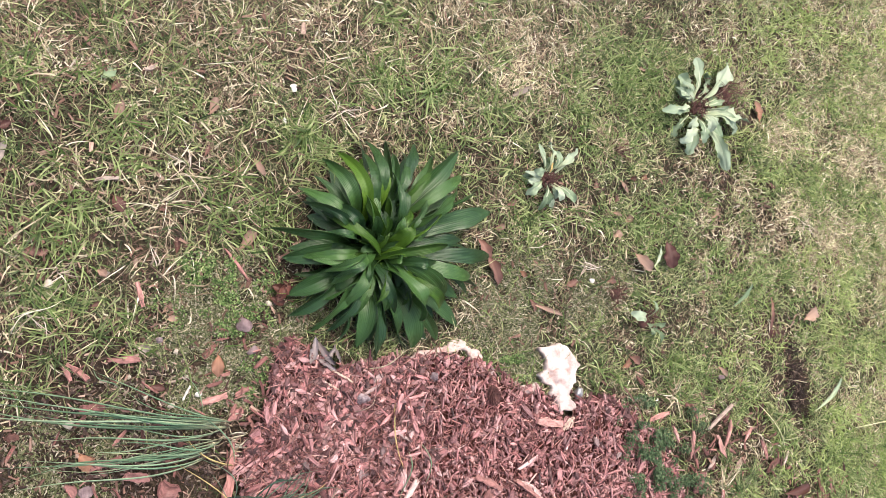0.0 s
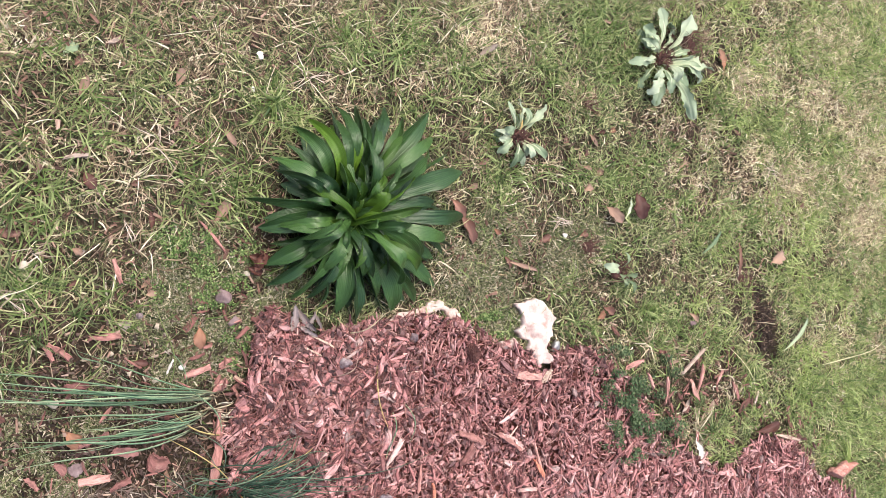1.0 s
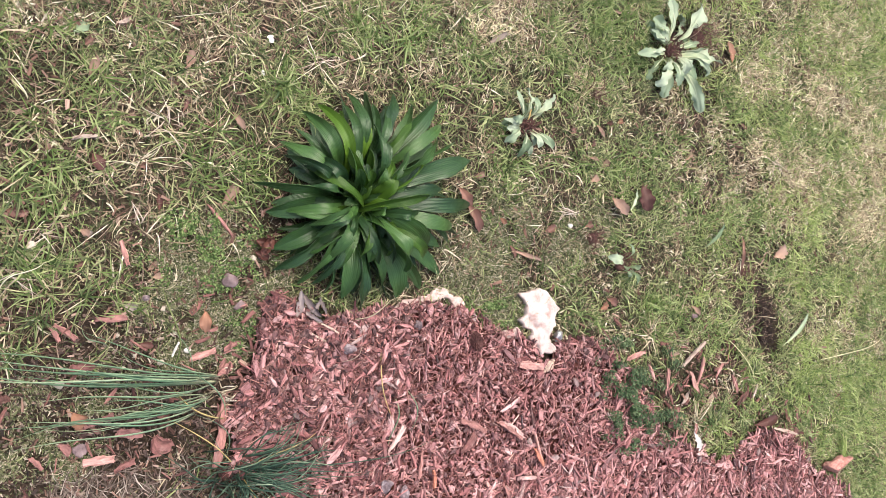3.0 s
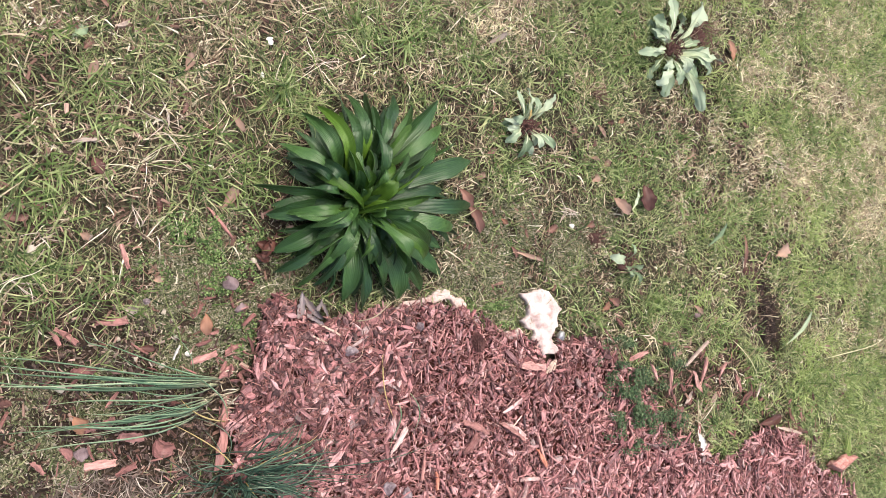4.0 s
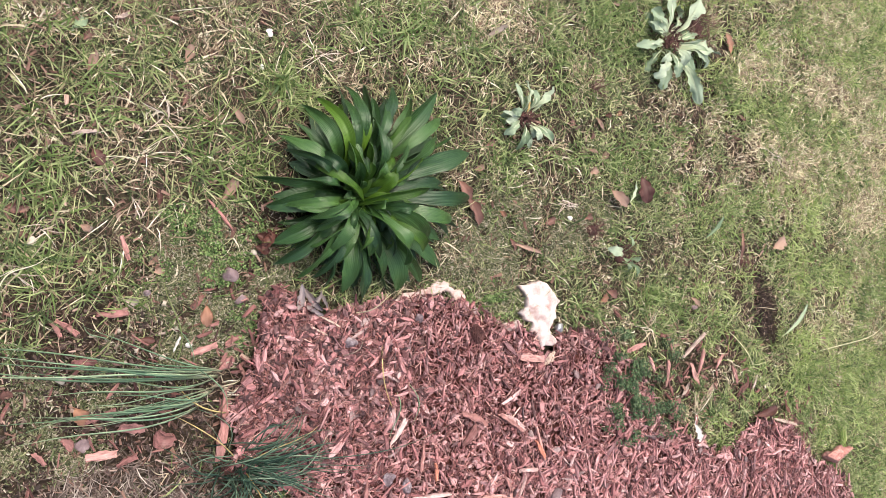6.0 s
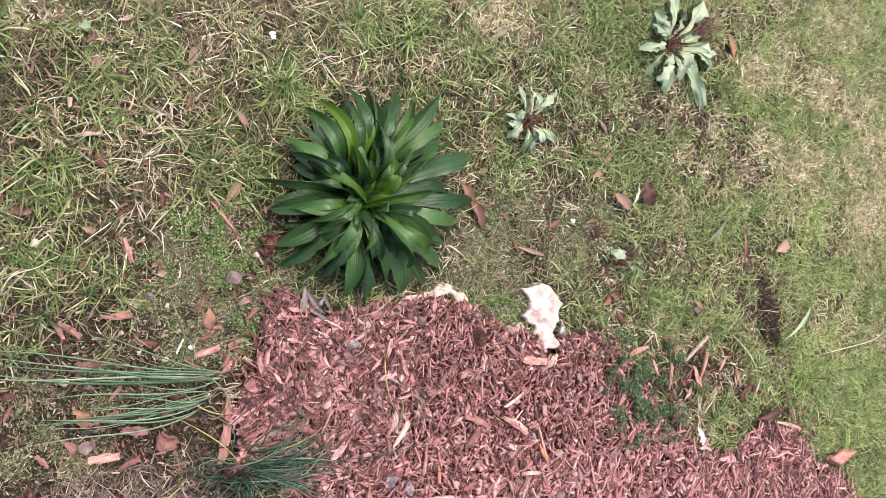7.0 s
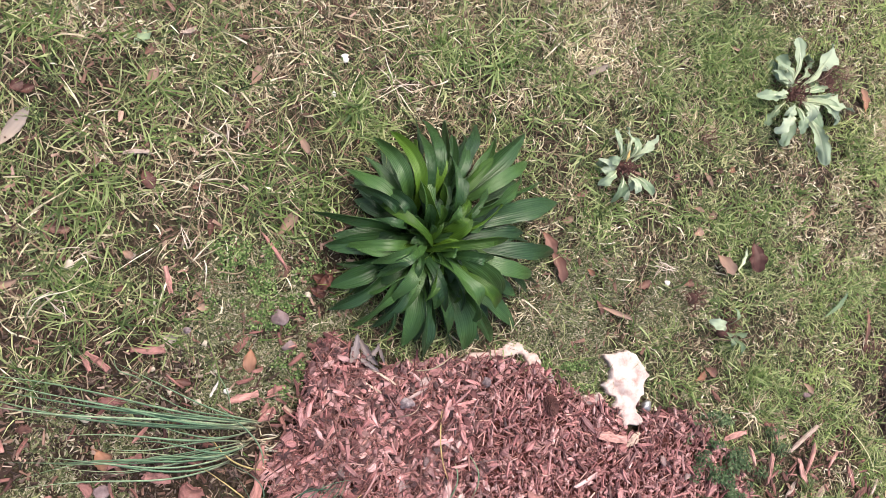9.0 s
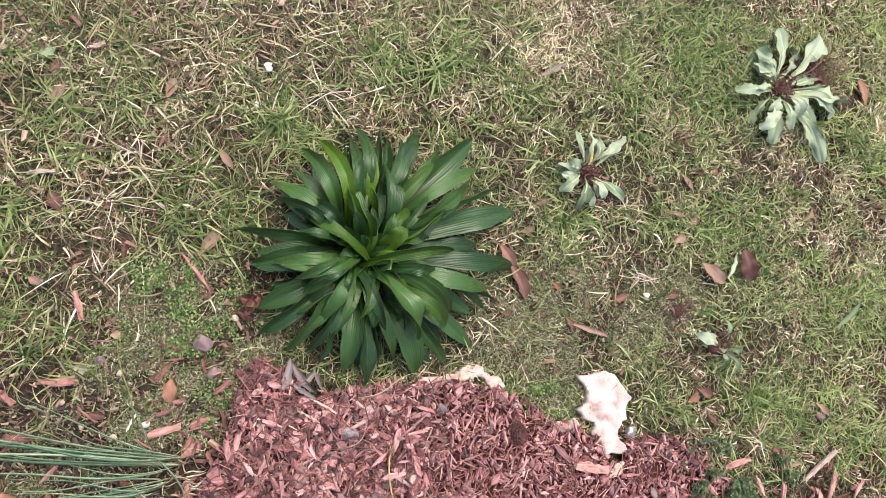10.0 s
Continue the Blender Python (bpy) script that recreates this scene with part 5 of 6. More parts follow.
lying_chip((-0.636, -0.149), (-0.626, -0.169), 0.011, M_REDBARK, "red bark splinter in the grass")
lying_chip((-0.629, -0.147), (-0.605, -0.168), 0.011, M_REDBARK, "red bark splinter in the grass")
lying_chip((-0.446, -0.212), (-0.410, -0.204), 0.014, M_PINKWOOD, "pink wood chip on soil")
lying_chip((-0.408, -0.242), (-0.388, -0.228), 0.017, M_REDBARK, "red bark chip beside the tussock")
lying_chip((-0.474, -0.206), (-0.464, -0.188), 0.005, M_WHITE, "white split wood splinter on soil")
lying_chip((-0.604, -0.296), (-0.563, -0.285), 0.012, M_REDBARK, "long pink splinter under long blades")
lying_chip((-0.614, -0.209), (-0.583, -0.209), 0.014, M_REDBARK, "pink wood chip under long blades")
lying_chip((-0.615, -0.323), (-0.597, -0.324), 0.016, M_STONEPINK, "flat grey stone-like wood piece on soil", "flake")
lying_chip((-0.708, -0.241), (-0.691, -0.241), 0.018, M_DARKBARK, "dark brown bark piece on soil", "flake")
lying_chip((-0.588, -0.292), (-0.561, -0.283), 0.009, M_REDBARK, "thin red splinter on soil")
lying_chip((-0.670, -0.326), (-0.657, -0.343), 0.012, M_REDBARK, "red bark splinter on soil")
lying_chip((-0.634, -0.313), (-0.621, -0.329), 0.014, M_REDBARK, "red bark chip on soil", "flake")
lying_chip((-0.383, -0.331), (-0.372, -0.350), 0.02, M_GREYWOOD, "flat grey-brown bark flake on mulch", "flake")
lying_chip((-0.409, 0.015), (-0.376, -0.031), 0.006, M_REDBARK, "thin reddish twig beside the plantain", name="twig", category="twig", group="")
lying_chip((-0.536, -0.036), (-0.529, -0.067), 0.009, M_PINKWOOD, "pink splinter in the grass")
lying_chip((-0.594, 0.114), (-0.562, 0.117), 0.010, M_GREYWOOD, "pale flat splinter in the grass")
lying_chip((-0.527, 0.279), (-0.506, 0.288), 0.009, M_GREYWOOD, "pale flat splinter in the grass")
lying_chip((-0.132, -0.404), (-0.099, -0.366), 0.013, M_ROSE, "broad pale pink chip on mulch", z=0.026)
lying_chip((0.013, -0.432), (0.044, -0.404), 0.022, M_REDBARK, "broad red chip on mulch", z=0.026)
lying_chip((0.016, -0.376), (0.063, -0.401), 0.02, M_REDBARK, "broad split red chip on mulch", z=0.026)
lying_chip((0.098, -0.392), (0.146, -0.428), 0.014, M_PINKWOOD, "long pink chip on mulch", z=0.026)
lying_chip((0.152, -0.292), (0.201, -0.302), 0.021, M_PINKWOOD, "pale orange wood chip beside the crust", z=0.024)
lying_chip((0.204, -0.312), (0.225, -0.294), 0.018, M_PALEWOOD, "cream wood flake beside the crust", "flake", z=0.024)
lying_chip((0.527, -0.297), (0.538, -0.328), 0.014, M_REDBARK, "reddish bark flake in grass", "flake", z=0.018)
lying_chip((0.564, -0.343), (0.634, -0.306), 0.009, M_GREYWOOD, "pale split stick in grass at the bed's edge", z=0.02)
lying_chip((0.610, -0.387), (0.632, -0.338), 0.011, M_PINKWOOD, "red bark strip in grass at the bed's edge", z=0.016)
lying_chip((0.718, -0.386), (0.735, -0.423), 0.018, M_REDBARK, "reddish bark flake in grass", "flake", z=0.018)
lying_chip((0.507, -0.395), (0.517, -0.347), 0.010, M_PINKWOOD, "orange-pink splinter among dark herb", z=0.03)
lying_chip((0.463, -0.331), (0.476, -0.362), 0.008, M_PINKWOOD, "orange-pink splinter among dark herb", z=0.03)
lying_chip((0.519, -0.469), (0.548, -0.431), 0.02, M_REDBARK, "reddish bark flake at the herb's edge", "flake", z=0.02)
lying_chip((0.427, -0.339), (0.434, -0.385), 0.014, M_REDBARK, "red splinter among dark herb", z=0.02)
lying_chip((0.417, -0.314), (0.459, -0.305), 0.012, M_PINKWOOD, "pink splinter at the bed's edge", z=0.02)
for a, b, wide, lumber in (((0.645, -0.442), (0.678, -0.418), 0.017, M_LITTER), ((0.679, -0.383), (0.701, -0.358), 0.013, M_PINKWOOD), ((0.570, -0.430), (0.592, -0.407), 0.014, M_GREYWOOD), ((0.627, -0.476), (0.658, -0.463), 0.013, M_PINKWOOD),
                          ((0.742, -0.455), (0.774, -0.433), 0.020, M_DARKBARK), ((0.478, -0.492), (0.503, -0.469), 0.014, M_PINKWOOD), ((0.788, -0.446), (0.811, -0.418), 0.010, M_GREYWOOD), ((0.601, -0.364), (0.623, -0.411), 0.020, M_PINKWOOD),
                          ((0.391, -0.230), (0.409, -0.250), 0.012, M_DARKBARK), ((0.902, -0.487), (0.919, -0.524), 0.014, M_DARKBARK)):
    lying_chip(a, b, wide * 0.8, lumber, "weathered bark flake in grass at the bed's edge", "flake", thick=0.003, z=0.010)
for a, b, wide, material, words in (
    ((-0.092, -0.506), (-0.017, -0.514), 0.010, M_ROSE, "long bleached stick by the lid"),
    ((0.054, -0.535), (0.118, -0.546), 0.016, M_PINKWOOD, "broad pink chip by the lid"),
    ((-0.044, -0.454), (-0.044, -0.483), 0.011, M_ORANGEWOOD, "fresh orange-red chip on mulch"),
    ((-0.066, -0.414), (-0.074, -0.459), 0.009, M_PINKWOOD, "long pink splinter on mulch"),
    ((-0.178, -0.459), (-0.183, -0.508), 0.012, M_REDBARK, "long dark pink chip on mulch"),
    ((0.136, -0.502), (0.173, -0.507), 0.008, M_ROSE, "short pale pink chip on mulch"),
    ((0.146, -0.512), (0.132, -0.548), 0.007, M_ROSE, "short pale pink chip on mulch"),
    ((0.177, -0.426), (0.195, -0.494), 0.008, M_PINKWOOD, "long pink splinter on mulch"),
    ((0.177, -0.454), (0.193, -0.487), 0.010, M_ORANGEWOOD, "fresh orange-red chip on mulch"),
    ((0.109, -0.396), (0.15, -0.425), 0.013, M_ROSE, "broad pale pink chip on mulch"),
    ((0.064, -0.494), (0.083, -0.52), 0.010, M_PINKWOOD, "pink chip on mulch"),
    ((0.1, -0.507), (0.12, -0.538), 0.012, M_REDBARK, "split red chip on mulch"),
    ((0.023, -0.493), (0.047, -0.514), 0.013, M_REDBARK, "broad red chip by the lid"),
):
    lying_chip(a, b, wide, material, words, thick=0.005, z=0.024)
lying_leaf((0.783, -0.504), (0.865, -0.501), 0.022, M_REDLEAF, "curled dark brown leaf at the mulch edge", 0.7, z=0.02)
lying_chip((0.846, -0.521), (0.923, -0.547), 0.008, M_PALEWOOD, "pale bent stick at the mulch edge", z=0.025, name="twig", category="twig")
stone((1.076, -0.648), 0.024, M_CHUNK, "pink weathered wood chunk at the mulch edge", (2.4, 0.75, 0.6), 3, name="wood_chunk", category="wood", rough=0.5, sink=-0.1, facets=3)


def dead_tuft(at, count, spread, length, label, material=M_DEADSTEM):
    tuft = thing("dead_tuft", at[0], at[1], label, "dead grass", "dark withered tufts", z=gz(*at) + 0.006)
    r = random.Random(int(at[0] * 1000))
    part("crown", blob(spread * 1.1, at[0] * 9, (1, 1, 0.45), 0.4), material, tuft)
    for k in range(count):
        v, q, u = blades(np.zeros(1), np.zeros(1), np.array([r.uniform(0.5, 1.0) * length]), np.array([r.uniform(0.0012, 0.0026)]), np.array([r.uniform(0.2, 1.2)]), np.array([r.uniform(-0.6, 0.4)]), 0.7,
                         np.array([r.uniform(0, 6.28)]), floor=np.zeros(1) + 0.004)
        mesh_part("dry_blade", quads_mesh("dry_blade", v, q, u), material if k % 4 else M_THATCH, tuft).matrix_basis = pose(r.gauss(0, spread), r.gauss(0, spread), 0.004)


# the first three are dead debris whose near-black colour includes the hollow's shade
dead_tuft((0.862, -0.308), 290, 0.022, 0.028, "dead brown tuft, coloured as shaded, in a hollow of the lawn", M_SHADEDSTEM)
dead_tuft((0.850, -0.250), 120, 0.015, 0.032, "dark withered tuft in a hollow of the lawn", M_SHADEDSTEM)
dead_tuft((0.838, -0.205), 60, 0.012, 0.032, "dark withered tuft in a hollow of the lawn", M_SHADEDSTEM)
dead_tuft((0.785, -0.164), 22, 0.009, 0.035, "dark withered tuft in a hollow of the lawn")
dead_tuft((0.342, -0.069), 34, 0.010, 0.03, "grey-brown withered tuft in thin grass")
dead_tuft((0.428, -0.113), 30, 0.008, 0.025, "dark withered flower head beside a seedling")
dead_tuft((0.669, 0.348), 110, 0.022, 0.06, "dark withered stems beside the weed")
dead_tuft((0.366, 0.217), 26, 0.012, 0.04, "dark withered tuft in the lawn")


def stalk(a, b, width, material, label, sag=0.02, rise=0.02):
    ob = mesh_part("stalk", long_blade((0, 0, 0), (b[0] - a[0], b[1] - a[1], 0.008), rise, width, int(abs(a[0]) * 1000), sag), material)
    ob.matrix_world = pose(a[0], a[1], gz(*a) + 0.012)
    return tagged(ob, label, "stalk", "loose grass stalks")


stalk((1.148, 0.236), (1.394, 0.311), 0.0024, M_YELLOWSTRAW, "long pale dry grass stalk on the lawn")
stalk((1.034, -0.389), (1.320, -0.321), 0.0024, M_YELLOWSTRAW, "long pale curved grass stalk on the lawn", -0.02)
stalk((0.793, -0.318), (0.702, -0.371), 0.003, M_YELLOWSTRAW, "thick straw stalk at the bed's edge", 0.0)
stalk((0.486, -0.134), (0.286, -0.144), 0.0015, M_THATCH, "thin straw stalk on thin grass", 0.0)
stalk((0.327, -0.029), (0.255, -0.065), 0.003, M_GREEN, "bent green grass stalk", 0.0)
stalk((-0.130, -0.223), (-0.112, -0.364), 0.0024, M_YELLOWBLADE, "thin orange stalk lying on mulch", -0.02)
stalk((-0.110, -0.315), (-0.130, -0.408), 0.0024, M_ONION, "thin green stalk lying on mulch", 0.0)
stalk((-0.086, -0.307), (-0.087, -0.386), 0.002, M_ONION, "thin green stalk lying on mulch", 0.01)
stalk((-0.182, -0.179), (-0.096, -0.148), 0.002, M_STRAW, "thin straw stalk by the plantain", 0.0)
stalk((0.352, -0.244), (0.393, -0.341), 0.003, M_REDBARK, "thin dark red twig at the bed's edge", 0.0)
stalk((0.721, -0.310), (0.790, -0.420), 0.0018, M_YELLOWSTRAW, "pale straw stalk at the bed's edge", 0.0)
stalk((-0.701, -0.102), (-0.636, -0.056), 0.0016, M_STRAW, "pale dry grass stalk in the lawn", 0.01)
stalk((-0.411, -0.242), (-0.562, -0.181), 0.002, M_ONION, "long thin green blade over bare soil", 0.012)
stalk((-0.563, -0.182), (-0.598, -0.146), 0.002, M_ONION, "curved thin green blade over bare soil", 0.008)
stalk((-0.475, -0.227), (-0.487, -0.086), 0.002, M_GREEN, "upright thin green blade beside the clover", -0.008)
stalk((-0.558, -0.046), (-0.583, -0.075), 0.003, M_GREEN, "bent yellow-green grass blade in dry lawn", 0.0)
stalk((-0.554, -0.048), (-0.540, -0.102), 0.0022, M_GREEN, "long green grass blade in dry lawn", 0.004)
stalk((-0.425, -0.060), (-0.487, -0.046), 0.0022, M_STRAW, "pale straw blade over the clover", 0.0)
stalk((-0.432, -0.034), (-0.486, -0.038), 0.0024, M_STRAW, "pale straw blade over the clover", 0.004)
stalk((0.883, -0.275), (0.801, -0.264), 0.0022, M_STRAW, "pale straw blade across a dark hollow", 0.0)
stalk((0.294, -0.050), (0.251, -0.086), 0.003, M_GREEN, "grey-green blade on thin grass", 0.0)
stalk((-0.667, -0.308), (-0.676, -0.275), 0.0018, M_STRAW, "thin bleached stalk on bare soil", 0.006)
stalk((-0.519, -0.372), (-0.495, -0.392), 0.0018, M_STRAW, "thin bleached stalk on bare soil", 0.004)
stalk((-0.212, -0.247), (-0.169, -0.214), 0.0018, M_PALEWOOD, "thin bleached twig on mulch", -0.008)


def grass_tuft(at, count, length, width, material, label, lean=None, steep=0.9, fan=40):
    """A tuft whose blades fan out from one crown, or lean one way."""
    tuft = thing("grass_tuft", at[0], at[1], label, "grass tuft", "tufts in the lawn")
    r = random.Random(int(abs(at[0]) * 3000) + count)
    for k in range(count):
        a = radians(r.gauss(lean, fan)) if lean is not None else r.uniform(0, 6.28)
        v, q, u = blades(np.zeros(1), np.zeros(1), np.array([r.uniform(0.55, 1.0) * length]), np.array([r.uniform(0.7, 1.2) * width]), np.array([r.uniform(0.3, 1.0) * steep]), np.array([r.uniform(-0.7, 0.1)]),
                         r.uniform(-0.6, 0.6), np.array([a]), segs=6, floor=np.zeros(1))
        mesh_part("blade", quads_mesh("blade", v, q, u), material, tuft).matrix_basis = pose(r.gauss(0, 0.005), r.gauss(0, 0.005), 0.006)


grass_tuft((0.113, 0.162), 11, 0.065, 0.0028, M_GREEN, "dark green tuft of grass beside the weed", 170)
grass_tuft((1.112, -0.637), 40, 0.075, 0.0026, M_LIME, "bright yellow-green grass tuft by the chunk", 84, 0.55, 9)
grass_tuft((0.652, -0.483), 44, 0.08, 0.0022, M_GREEN, "long olive grass tuft hanging over the mulch edge", 120)
grass_tuft((0.610, -0.471), 24, 0.07, 0.0018, M_STRAW, "long straw tuft hanging over the mulch edge", 60)
grass_tuft((0.532, -0.346), 26, 0.06, 0.0024, M_GREEN, "green grass tuft among bark at the bed's edge", 100)
grass_tuft((0.717, -0.423), 16, 0.06, 0.0017, M_STRAW, "straw tuft among bark at the bed's edge", 120)
grass_tuft((0.791, -0.388), 20, 0.06, 0.0020, M_GREEN, "olive grass tuft among bark at the bed's edge", 60)
grass_tuft((0.689, -0.451), 60, 0.06, 0.0016, M_GREEN, "dense olive grass tuft at the bed's edge")
grass_tuft((0.621, -0.423), 26, 0.055, 0.0015, M_OLIVE, "fine olive tuft among bark flakes", 80, 0.6, 50)
grass_tuft((0.749, -0.485), 40, 0.05, 0.0016, M_GREEN, "fine olive grass tuft at the bed's edge")
grass_tuft((0.479, -0.274), 20, 0.05, 0.0024, M_STRAW, "straw tuft above the herb patch")
grass_tuft((-0.284, 0.200), 22, 0.045, 0.003, M_BRIGHT, "star-shaped fresh grass tuft")
grass_tuft((-0.637, 0.163), 10, 0.05, 0.0018, M_STRAW, "pale star-shaped dry grass tuft")
grass_tuft((-0.496, -0.029), 9, 0.055, 0.0018, M_STRAW, "spreading dry grass tuft by the clover")
grass_tuft((-0.685, -0.183), 22, 0.055, 0.0018, M_OLIVE, "olive grass tuft beside the long blades")
grass_tuft((-0.593, -0.111), 22, 0.06, 0.002, M_OLIVE, "olive grass tuft on thin ground")
grass_tuft((-0.678, -0.041), 22, 0.06, 0.002, M_OLIVE, "olive grass tuft in dry lawn")
grass_tuft((-0.667, 0.037), 16, 0.055, 0.0022, M_OLIVE, "olive grass tuft in dry lawn")
grass_tuft((-0.054, 0.287), 22, 0.06, 0.0028, M_BRIGHT, "fresh grass tuft in dry lawn")
grass_tuft((0.447, -0.143), 20, 0.06, 0.003, M_GREEN, "green grass tuft beside the seedling", 200)
grass_tuft((0.223, -0.036), 9, 0.05, 0.0018, M_STRAW, "withered pale grass tuft on thin ground", 250)
grass_tuft((0.388, 0.223), 12, 0.045, 0.0018, M_STRAW, "pale dry grass tuft in the lawn")
grass_tuft((-0.651, -0.138), 22, 0.055, 0.0018, M_OLIVE, "green grass tuft beside bare soil")
grass_tuft((-0.638, -0.016), 8, 0.055, 0.0016, M_BLEACHED, "bleached stiff dead grass stems in the lawn", None, 0.6)
grass_tuft((-0.677, -0.074), 8, 0.05, 0.0016, M_BLEACHED, "bleached stiff dead grass stems in the lawn", None, 0.6)
grass_tuft((-0.513, -0.009), 5, 0.04, 0.0016, M_BLEACHED, "bleached stiff dead grass stems in the lawn", None, 0.6)
grass_tuft((-0.463, 0.135), 7, 0.05, 0.0016, M_BLEACHED, "bleached stiff dead grass stems in the lawn", None, 0.6)
grass_tuft((-0.223, 0.244), 7, 0.05, 0.0016, M_BLEACHED, "bleached stiff dead grass stems in the lawn", None, 0.6)
grass_tuft((0.275, -0.011), 14, 0.045, 0.0016, M_BLEACHED, "bleached stiff dead grass stems in the lawn", None, 0.6)
grass_tuft((0.905, 0.077), 16, 0.05, 0.0016, M_BLEACHED, "bleached stiff dead grass stems in the lawn", None, 0.6)


def build_lid():
    """A low round lid with ring-shaped ridges."""
    bm = bmesh.new()
    rings = [(0.001, 0.020)]
    for k in range(9):
        r0 = 0.03 + k * 0.026
        rings += [(r0, 0.020), (r0 + 0.006, 0.024), (r0 + 0.014, 0.024), (r0 + 0.02, 0.020)]
    rings += [(LID_R - 0.008, 0.022), (LID_R - 0.002, 0.019), (LID_R, 0.012), (LID_R, -0.02)]
    n = 72
    loops = [[bm.verts.new((r * math.cos(2 * math.pi * j / n), r * math.sin(2 * math.pi * j / n), z)) for j in range(n)] for r, z in rings]
    for a, b in zip(loops, loops[1:]):
        for j in range(n):
            bm.faces.new((a[j], b[j], b[(j + 1) % n], a[(j + 1) % n]))
    bm.faces.new(loops[0])
    ob = part("round_lid", bm, M_LID)
    ob.matrix_world = pose(LID_AT[0], LID_AT[1], -0.004)
    return tagged(ob, "dark brown plastic lid with ring ridges in mulch", "lid")


build_lid()

# ---- grass, herbs and thatch ----
BARE = [((-0.66, -0.16), 0.18, 0.10, 0.5), ((0.142, -0.097), 0.15, 0.12, 0.85), ((-0.454, -0.181), 0.19, 0.10, 0.75), ((-0.564, -0.278), 0.34, 0.13, 0.93), ((-0.671, -0.326), 0.34, 0.15, 0.99), ((0.862, -0.310), 0.065, 0.075, 1.0), ((0.838, -0.210), 0.034, 0.11, 0.95),
        ((-0.313, -0.041), 0.07, 0.09, 0.9), ((0.563, -0.402), 0.15, 0.11, 0.55), ((0.708, -0.410), 0.09, 0.09, 0.55), ((0.732, -0.488), 0.06, 0.06, 0.6), ((0.619, 0.341), 0.07, 0.06, 0.6), ((0.332, -0.063), 0.05, 0.05, 0.5), ((0.425, -0.114), 0.035, 0.035, 0.9), ((-0.404, -0.063), 0.13, 0.08, 0.8),
        ((-0.375, -0.162), 0.07, 0.08, 0.85), ((0.842, -0.505), 0.10, 0.05, 0.8), ((-0.516, -0.438), 0.26, 0.09, 0.96)]
MOSS = [((-0.66, -0.33), 0.10, 0.05), ((0.142, -0.097), 0.17, 0.14), ((-0.389, -0.091), 0.16, 0.12), ((-0.454, -0.181), 0.12, 0.08), ((0.332, -0.063), 0.08, 0.08), ((0.100, -0.194), 0.07, 0.05), ((-0.600, -0.248), 0.12, 0.05)]
LUSH = [((1.148, -0.593), 0.13, 0.16), ((1.245, -0.451), 0.16, 0.16), ((1.277, -0.223), 0.12, 0.16), ((1.152, 0.063), 0.16, 0.12), ((1.298, 0.320), 0.12, 0.2), ((1.003, -0.475), 0.12, 0.10), ((0.653, -0.477), 0.09, 0.05), ((0.517, 0.041), 0.2, 0.12), ((0.346, 0.254), 0.12, 0.10), ((-0.076, 0.300), 0.1, 0.06),
        ((0.484, 0.366), 0.22, 0.10), ((0.986, 0.144), 0.2, 0.12), ((1.122, 0.391), 0.2, 0.12), ((0.804, -0.063), 0.15, 0.08), ((1.212, -0.719), 0.1, 0.1), ((-0.284, 0.195), 0.05, 0.04), ((0.308, 0.330), 0.1, 0.06), ((0.536, -0.244), 0.12, 0.07)]
DEAD = [((0.856, 0.282), 0.10, 0.08), ((1.072, 0.212), 0.13, 0.10), ((1.246, 0.162), 0.12, 0.14), ((0.876, 0.102), 0.08, 0.06), ((1.165, 0.395), 0.14, 0.08), ((0.124, 0.337), 0.09, 0.05), ((0.345, 0.233), 0.05, 0.04),
        ((1.237, -0.079), 0.12, 0.10), ((1.024, 0.049), 0.14, 0.09), ((1.241, 0.049), 0.12, 0.10)]
CLOVER = [((-0.408, -0.059), 0.11, 0.06), ((-0.391, -0.097), 0.03, 0.02), ((-0.371, -0.180), 0.028, 0.035), ((-0.432, -0.015), 0.06, 0.03), ((0.092, -0.186), 0.065, 0.040), ((0.105, -0.190), 0.05, 0.03)]
HERB = [((0.427, -0.414), 0.060, 0.085), ((0.413, -0.405), 0.085, 0.10), ((0.381, -0.312), 0.055, 0.05), ((0.494, -0.352), 0.065, 0.06), ((0.512, -0.467), 0.05, 0.04)]


def bareness(x, y):
    b = np.zeros_like(x)
    for c, rx, ry, a in BARE:
        b = np.maximum(b, a * np.clip(near(x, y, c, rx, ry) * 2.2, 0, 1))
    return b


def fineness(x):
    """0 in the coarse grass near the long tussock, 1 in the fine lawn away from the bed."""
    return np.clip((x + 0.25) / 0.7, 0, 1)


def far_part(x):
    return np.clip((x - 0.4) / 0.5, 0, 1)


def lawn(n, box, keep, share=1.0, crowns=0.0, spread=0.006):
    """Places for n blades; a part of them springs from common crowns."""
    def ok(x, y):
        p = keep(x, y) * (1 - share * bareness(x, y)) * (0.5 + 0.5 * np.maximum(np.clip((x + 0.1) / 1.2, 0, 1), np.clip((y - 0.18) / 0.15, 0, 1)))
        p = p * (1 - np.clip(near(x, y, (0.862, -0.310), 0.055, 0.065) * 3, 0, 0.95))
        p = np.where(in_mulch(x, y), 0.0, p * full_lawn(x, y))
        return (rng.random(len(x)) < p) & ~in_lid(x, y)
    x, y = scatter(n, box, ok)
    m = int(n * crowns)
    if m:
        c = rng.integers(m, n, m // 11 + 1)
        which = rng.integers(0, len(c), m)
        x[:m], y[:m] = x[c][which] + rng.normal(0, spread, m), y[c][which] + rng.normal(0, spread, m)
    return x, y


LAWN_BOX = (-1.15, -1.15, 1.9, 1.05)


